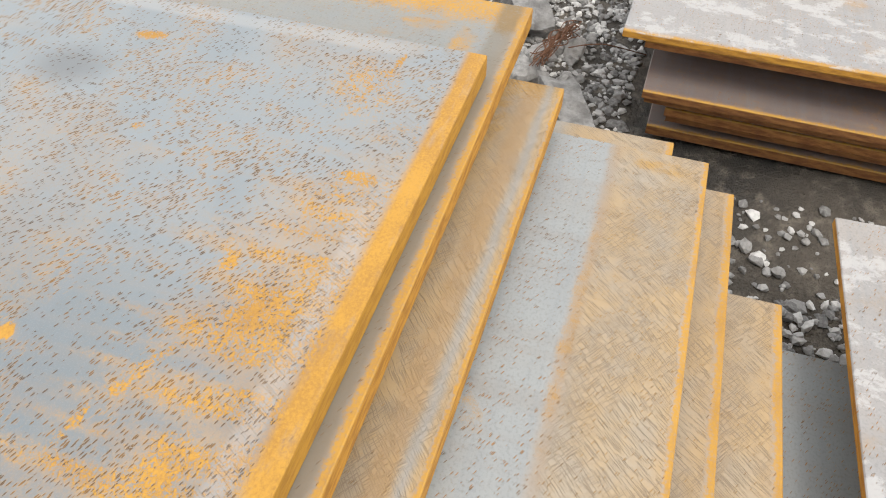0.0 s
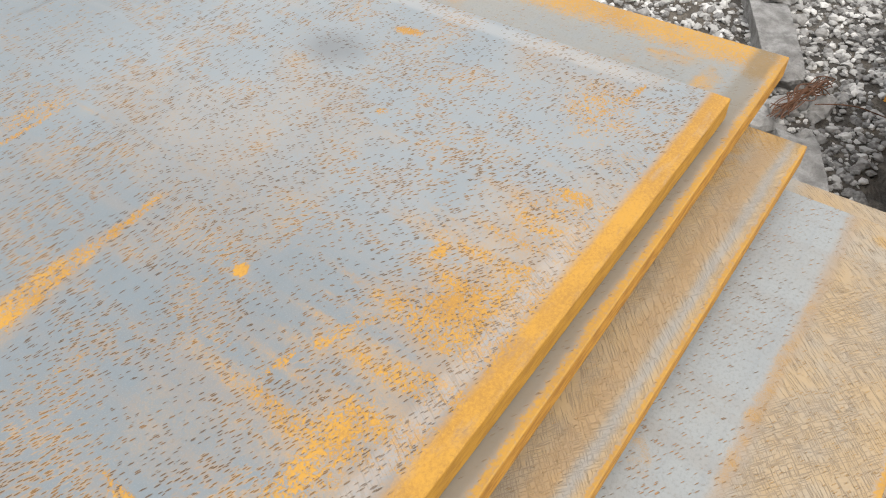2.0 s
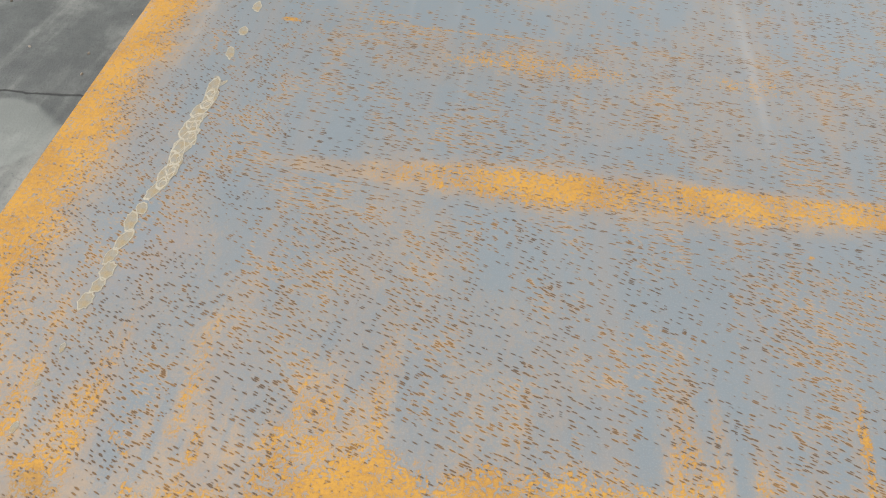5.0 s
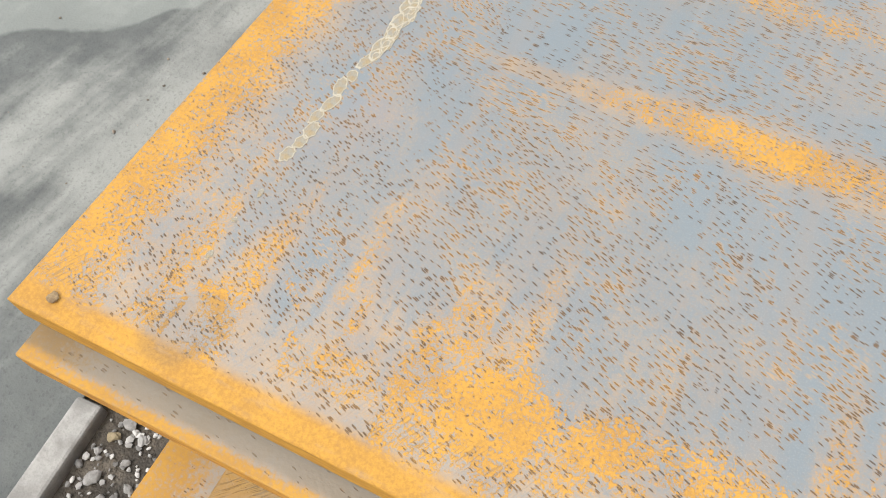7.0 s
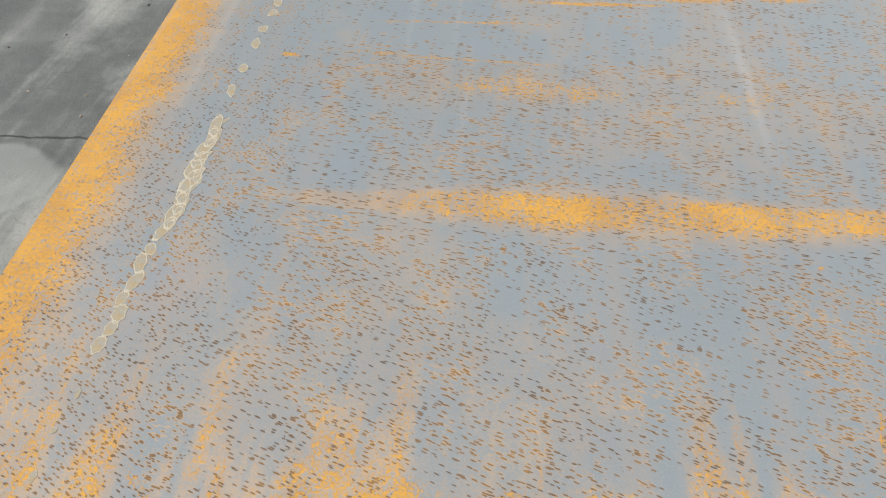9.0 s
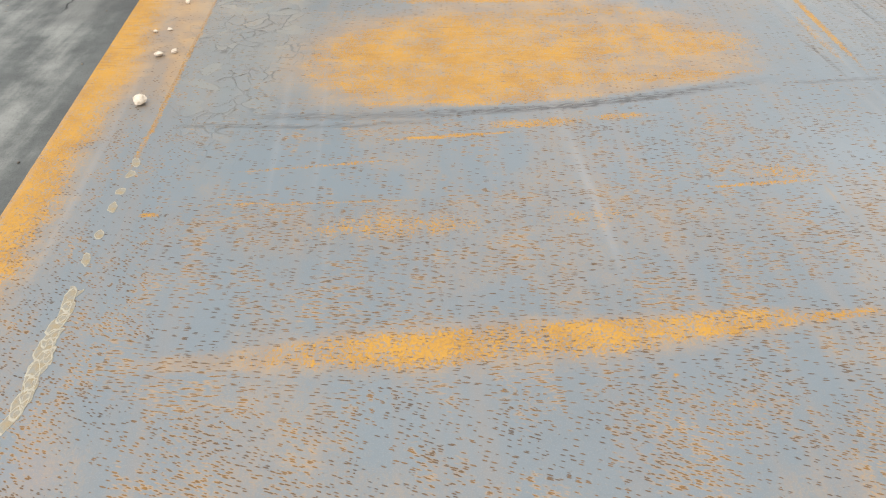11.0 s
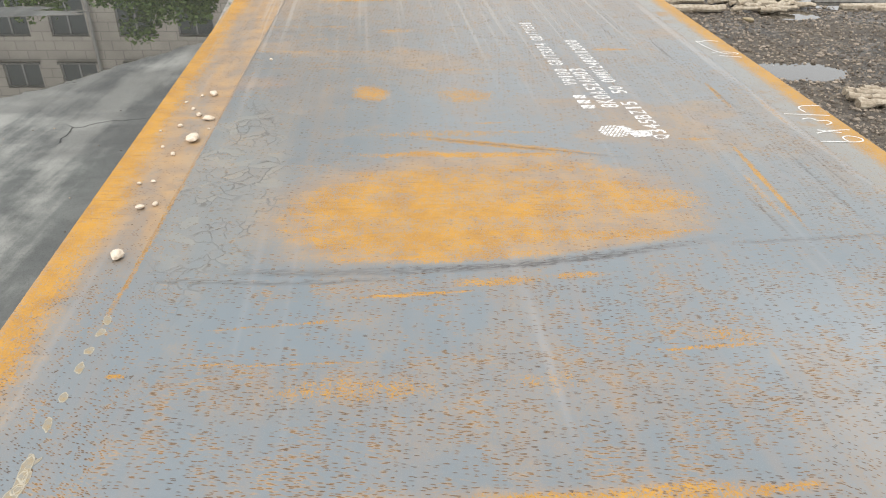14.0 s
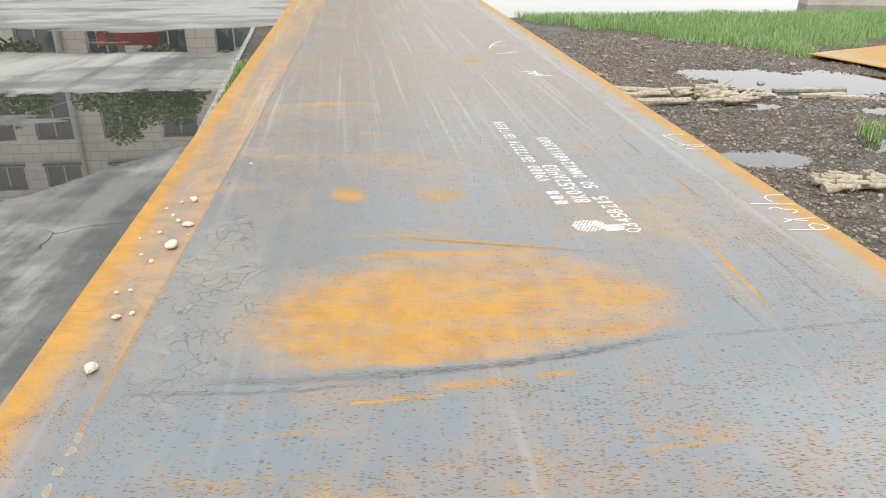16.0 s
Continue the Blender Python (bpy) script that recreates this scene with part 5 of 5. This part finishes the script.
random.seed(17)
for k, (x, y, ln, r, rz) in enumerate(((3.66, 7.66, 0.62, 0.050, -8), (3.62, 7.36, 0.60, 0.055, 4), (3.70, 7.02, 0.62, 0.060, 6), (4.42, 7.02, 0.42, 0.030, 52), (4.30, 7.58, 0.45, 0.035, 12))):
    log((x, y, ground_z(x + 0.3, y) + r * 0.7), ln, r, rz, "pale weathered log in the mud", k, "driftwood pile")
for k in range(34):
    x, y = 4.25 + random.random() * 0.95, 6.98 + random.random() * 0.62
    log((x, y, ground_z(x, y) + 0.02 + 0.05 * random.random()), random.uniform(0.14, 0.42), random.uniform(0.020, 0.045), random.uniform(-30, 40), "pale splintered wood fragment on mud", 70 + k, "driftwood pile",
        random.uniform(-9, 9), "wood_fragment")
for k, (x, y, ln, rz) in enumerate(((5.55, 7.62, 0.85, -2), (5.70, 7.32, 0.55, 4), (6.0, 7.25, 0.4, -12), (6.75, 7.0, 0.3, 70))):
    bm = bmesh.new()
    box(bm, (0, -0.045, -0.02), (ln, 0.045, 0.02), 0.006)
    ob = link("plank", bm, MAT_KERB if k == 0 else MAT_DRIFT)
    ob.matrix_world = pose(x, y, GROUND + 0.0, 0, 0, rz)
    tagged(ob, "pale wooden plank lying in a puddle", "plank", "planks in the puddle")
for k in range(30):
    x, y = 4.12 + random.random() * 0.55, 4.36 + random.random() * 0.34
    log((x, y, ground_z(x, y) + 0.02 + 0.03 * random.random()), random.uniform(0.08, 0.22), random.uniform(0.02, 0.042), random.uniform(-35, 35), "pale splintered wood fragment on mud", 40 + k, "splintered wood heap",
        random.uniform(-8, 8), "wood_fragment")
for k in range(34):
    x, y = random.uniform(3.2, 7.5), random.uniform(5.5, 11.5)
    if clear(x, y):
        stone((x, y, ground_z(x, y) - 0.01), random.uniform(0.02, 0.05), MAT_TAN_STONE if k % 3 else MAT_GREY_STONE, "muddy stone on the wet ground", 300 + k, "stones on the mud", 0.6, 20 * k, 1.4)

# puddles fill the hollows of the ground
for k, (px, py, rx, ry) in enumerate(POOLS):
    bm = bmesh.new()
    bm.faces.new([bm.verts.new((math.cos(a) * rx * 1.5, math.sin(a) * ry * 1.5, 0)) for a in [2 * math.pi * q / 40 for q in range(40)]])
    ob = link("puddle", bm, MAT_WATER)
    ob.matrix_world = pose(px, py, GROUND - 0.021 + 0.003 * (k % 4))
    tagged(ob, "still muddy puddle mirroring the sky", "puddle", kind="structure")
bm = bmesh.new()
bm.faces.new([bm.verts.new(p) for p in ((3.0, 14.0, 0), (14.5, 13.7, 0), (17, 21, 0), (3.2, 21, 0))])
ob = link("water", bm, MAT_WATER)
ob.matrix_world = pose(0, 0, GROUND + 0.016)
tagged(ob, "shallow standing water beyond the grass", "water", kind="structure")

steel_sheet("steel_plate", 4.0, 3.0, 0.012, (8.15, 6.75, GROUND + 0.06), 20, MAT_FLAT, "orange-rusted steel plate lying on the ground", "loose plates")


# ---- grass ----
def blades(name, spots, material, label, kind="stuff", hmin=0.05, hmax=0.17):
    v, f = [], []
    for x, y, z in spots:
        h, a, w = random.uniform(hmin, hmax), random.uniform(0, 6.283), random.uniform(0.0025, 0.006)
        lean = random.uniform(0.05, 0.5) * h
        b = random.uniform(0, 6.283)
        dx, dy, lx, ly = math.cos(a) * w, math.sin(a) * w, math.cos(b) * lean, math.sin(b) * lean
        k = len(v)
        v += [(x - dx, y - dy, z - 0.01), (x + dx, y + dy, z - 0.01), (x + lx * 0.35 + dx * 0.8, y + ly * 0.35 + dy * 0.8, z + h * 0.6),
              (x + lx * 0.35 - dx * 0.8, y + ly * 0.35 - dy * 0.8, z + h * 0.6), (x + lx, y + ly, z + h)]
        f += [(k, k + 1, k + 2, k + 3), (k + 3, k + 2, k + 4)]
    me = bpy.data.meshes.new(name)
    me.from_pydata(v, [], f)
    me.materials.append(material)
    return tagged(new(name, me), label, "grass", kind=kind)


def leaf_material(name, dark, light):
    n = Nodes(name, 0.55, 0.0, 0.35)
    n.colour(n.mix(n.ramp(n.island(), 0.0, 1.0), dark, light))
    n.b.inputs["Subsurface Weight"].default_value = 0.0
    return n.m


MAT_GRASS = leaf_material("grass_blade", (0.20, 0.38, 0.10), (0.58, 0.82, 0.36))
random.seed(3)
spots = []
while len(spots) < 42000:
    x, y = random.uniform(3.9, 12.5), random.uniform(9.3, 14.5)
    front = 13.5 - (x - 4.1) * 1.30 if x < 6.2 else max(9.75, 10.75 - (x - 6.2) * 1.1)
    if x > 7.3:
        front = 9.9 + (x - 7.3) * 0.62
    front += 0.55 * noise.noise((x * 1.6, y * 0.4, 2.0)) + 0.3 * noise.noise((x * 4.5, 1.0, 2.0))
    if front < y < 14.1 + 0.3 * noise.noise((x * 1.2, 5, 0)) and random.random() < 0.35 + 0.65 * step(np.array(y - front), 0.0, 0.8):
        spots.append((x, y, ground_z(x, y) if x < 8.5 and y < 13.5 else GROUND))
blades("grass", spots, MAT_GRASS, "strip of bright green wild grass")
tuft = [(5.42 + random.gauss(0, 0.07), 5.72 + random.gauss(0, 0.07), GROUND) for _ in range(110)]
blades("grass_tuft", tuft, MAT_GRASS, "small green grass tuft in the mud", hmin=0.08, hmax=0.20)
weeds = []
for _ in range(1300):
    y = random.uniform(6.3, 9.6)
    weeds.append((kerb_x(y) + random.uniform(0.04, 0.22), y, GROUND))
blades("weeds", weeds, MAT_GRASS, "low green weeds along the kerb", hmin=0.03, hmax=0.12)

# concrete wall piece beyond the grass
bm = bmesh.new()
box(bm, (0, 0, 0), (2.6, 0.6, 1.2), 0.03)
ob = link("concrete_wall_block", bm, plain("pale_concrete", (0.80, 0.74, 0.62), (0.62, 0.57, 0.48), 3, 0.85, 0.01))
ob.matrix_world = pose(10.9, 15.8, GROUND - 0.02, 0, 0, -10)
tagged(ob, "pale concrete block beside the water", "concrete block")


# ---- building and trees across the road ----
def brick_wall_material():
    n = Nodes("beige_tile_wall", 0.6, 0.0, 0.4)
    n.gain = 1.0
    b = n.t.nodes.new("ShaderNodeTexBrick")
    sw = n.t.nodes.new("ShaderNodeCombineXYZ")
    x, y, z = n.xyz()
    n.put(sw.inputs[0], x)
    n.put(sw.inputs[1], z)
    n.put(b.inputs["Vector"], sw.outputs[0])
    b.inputs["Color1"].default_value, b.inputs["Color2"].default_value, b.inputs["Mortar"].default_value = (0.66, 0.61, 0.54, 1), (0.58, 0.54, 0.48, 1), (0.38, 0.35, 0.32, 1)
    b.inputs["Scale"].default_value, b.inputs["Mortar Size"].default_value = 1.0, 0.012
    b.inputs["Brick Width"].default_value, b.inputs["Row Height"].default_value = 0.6, 0.3
    n.colour(n.mix(n.math("MULTIPLY", n.ramp(n.noise(0.8, 5), 0.4, 0.7), 0.35), b.outputs["Color"], (0.28, 0.26, 0.23)))
    return n.m


MAT_WALL = brick_wall_material()
MAT_FRAME = plain("white_frame", (0.72, 0.72, 0.72), (0.62, 0.62, 0.62), 5, 0.5, 0)
MAT_PIPE = plain("white_pipe", (0.78, 0.77, 0.74), (0.66, 0.65, 0.62), 5, 0.5, 0)
MAT_BANNER = plain("red_cloth", (0.62, 0.04, 0.03), (0.50, 0.03, 0.03), 4, 0.7, 0.004)
_g = Nodes("window_glass", 0.04, 0.0, 0.9)
_g.colour(_g.mix(_g.noise(1.2), (0.05, 0.075, 0.08), (0.10, 0.13, 0.135)))
MAT_GLASS = _g.m

FY = 24.0
house = thing("office_building", (-6, FY, GROUND), "beige tiled office building with many windows", "building")
cols = [-19.0, -17.1, -15.2, -13.3, -11.4, -9.6, -7.52, -5.64, -3.62, -1.75, 0.15]
rows = [(0.25, 1.60), (2.65, 4.26), (5.15, 5.95), (7.4, 9.0)]
X0, X1, ZT = -22.0, 1.9, 11.0
# wall pieces between the openings, floor by floor
zs = [GROUND - 0.1] + [q for r in rows for q in r] + [ZT]
for i in range(len(zs) - 1):
    lo, hi = zs[i], zs[i + 1]
    xs = [X0, X1] if i % 2 == 0 else [X0] + [q for c in cols for q in (c, c + 1.15)] + [X1]
    for j in range(0, len(xs) - 1, 2):
        bm = bmesh.new()
        box(bm, (xs[j] + 6, 0, lo - GROUND), (xs[j + 1] + 6, 0.3, hi - GROUND))
        part("wall", bm, MAT_WALL, house)
for lo, hi in rows:
    for c in cols:
        bm = bmesh.new()
        box(bm, (0, 0.12, 0), (1.15, 0.15, hi - lo))
        win = part("window", bm, MAT_GLASS, house, "dark reflective window pane")
        win.matrix_local = pose(c + 6, 0, lo - GROUND)
        bm = bmesh.new()
        box(bm, (0, 0.08, 0), (0.05, 0.18, hi - lo))
        box(bm, (1.10, 0.08, 0), (1.15, 0.18, hi - lo))
        box(bm, (0.55, 0.08, 0.05), (0.60, 0.18, hi - lo - 0.05))
        box(bm, (0.05, 0.08, 0), (1.10, 0.18, 0.05))
        box(bm, (0.05, 0.08, hi - lo - 0.05), (1.10, 0.18, hi - lo))
        part("window_frame", bm, MAT_FRAME, win)
        bm = bmesh.new()
        box(bm, (-0.05, -0.08, -0.06), (1.20, 0.10, -0.002))
        part("sill", bm, MAT_CONC, win)
bm = bmesh.new()
box(bm, (X0 + 5.9, -0.15, ZT - GROUND + 0.003), (X1 + 6.1, 8.0, ZT - GROUND + 0.35))
part("roof", bm, MAT_CONC, house, "flat grey concrete roof edge")
bm = bmesh.new()
box(bm, (X0 + 6, 0.31, 0), (X0 + 6.3, 7.8, ZT - GROUND))
part("side_wall", bm, MAT_WALL, house)
bm = bmesh.new()
box(bm, (X1 + 5.7, 0.31, 0), (X1 + 6, 7.8, ZT - GROUND))
part("side_wall", bm, MAT_WALL, house)
for px in (-8.30, 0.02 - 13.9):
    tube("drainpipe", [(px + 6, -0.09, 0.1), (px + 6, -0.09, 3), (px + 6, -0.09, 7), (px + 6, -0.09, ZT - GROUND)], 0.06, MAT_PIPE, house, "white drainpipe")
bm = bmesh.new()
box(bm, (0, 0, 0), (1.75, 0.03, 0.36), 0.008)
ob = link("banner", bm, MAT_BANNER)
ob.matrix_world = pose(-6.72, 22.6, 0.72)
tagged(ob, "plain red cloth banner on posts", "banner")
for px in (-6.72, -5.0):
    bm = bmesh.new()
    bmesh.ops.create_cone(bm, cap_ends=True, segments=10, radius1=0.03, radius2=0.025, depth=1.85)
    ob = link("banner_post", bm, MAT_PIPE)
    ob.matrix_world = pose(px, 22.65, GROUND + 0.92)
    tagged(ob, "thin white post holding the banner", "post", "banner posts")

MAT_BARK = plain("bark", (0.16, 0.12, 0.09), (0.09, 0.07, 0.05), 14, 0.9, 0.01)
MAT_LEAF = leaf_material("tree_leaf", (0.10, 0.20, 0.05), (0.32, 0.48, 0.12))


def tree(at, height, spread, seed, label):
    random.seed(seed)
    t = thing("tree", at, label, "tree", "trees before the building")
    pts = [(0.06 * random.uniform(-1, 1) * k, 0.06 * random.uniform(-1, 1) * k, height * 0.8 * k / 4) for k in range(5)]
    bm = bmesh.new()
    rings = []
    for k, p in enumerate(pts):
        r = 0.13 * (1 - 0.17 * k)
        rings.append([bm.verts.new((p[0] + r * math.cos(a), p[1] + r * math.sin(a), p[2])) for a in [q * math.pi / 5 for q in range(10)]])
    for k in range(4):
        for q in range(10):
            bm.faces.new((rings[k][q], rings[k][(q + 1) % 10], rings[k + 1][(q + 1) % 10], rings[k + 1][q]))
    part("trunk", bm, MAT_BARK, t, smooth=True)
    clumps = []
    for k in range(11):
        a, f = random.uniform(0, 6.283), random.uniform(0.3, 0.95)
        e = (math.cos(a) * spread * f, math.sin(a) * spread * f * 0.8, height * random.uniform(0.5, 0.93))
        b = (0, 0, height * random.uniform(0.3, 0.6))
        tube("limb", [b, ((b[0] + e[0]) / 2, (b[1] + e[1]) / 2, (b[2] + e[2]) / 2 + 0.15), e], 0.03, MAT_BARK, t)
        clumps.append((e, random.uniform(0.35, 0.6)))
    clumps.append(((0, 0, height * 0.92), 0.55))
    v, f = [], []
    for c, r in clumps:
        for _ in range(260):
            d = Vector((random.gauss(0, 1), random.gauss(0, 1), random.gauss(0, 1))).normalized() * r * random.random() ** 0.45
            p = Vector(c) + d
            n1 = Vector((random.gauss(0, 1), random.gauss(0, 1), random.gauss(0, 0.5))).normalized() * random.uniform(0.05, 0.10)
            n2 = Vector((random.gauss(0, 1), random.gauss(0, 1), random.gauss(0, 1))).cross(n1).normalized() * random.uniform(0.03, 0.06)
            k = len(v)
            v += [tuple(p - n1), tuple(p + n2), tuple(p + n1), tuple(p - n2)]
            f.append((k, k + 1, k + 2, k + 3))
    me = bpy.data.meshes.new("crown")
    me.from_pydata(v, [], f)
    me.materials.append(MAT_LEAF)
    ob = new("crown", me)
    ob.parent = t
    return t


tree((-5.95, 21.3, GROUND), 4.25, 1.0, 2, "leafy green street tree before the building")
tree((-4.35, 21.6, GROUND), 3.75, 0.95, 5, "smaller leafy green street tree")
tree((-8.9, 21.2, GROUND), 3.6, 1.2, 9, "leafy green street tree beside the drainpipe")
tree((-11.6, 21.2, GROUND), 3.8, 1.1, 13, "leafy green street tree before the building")
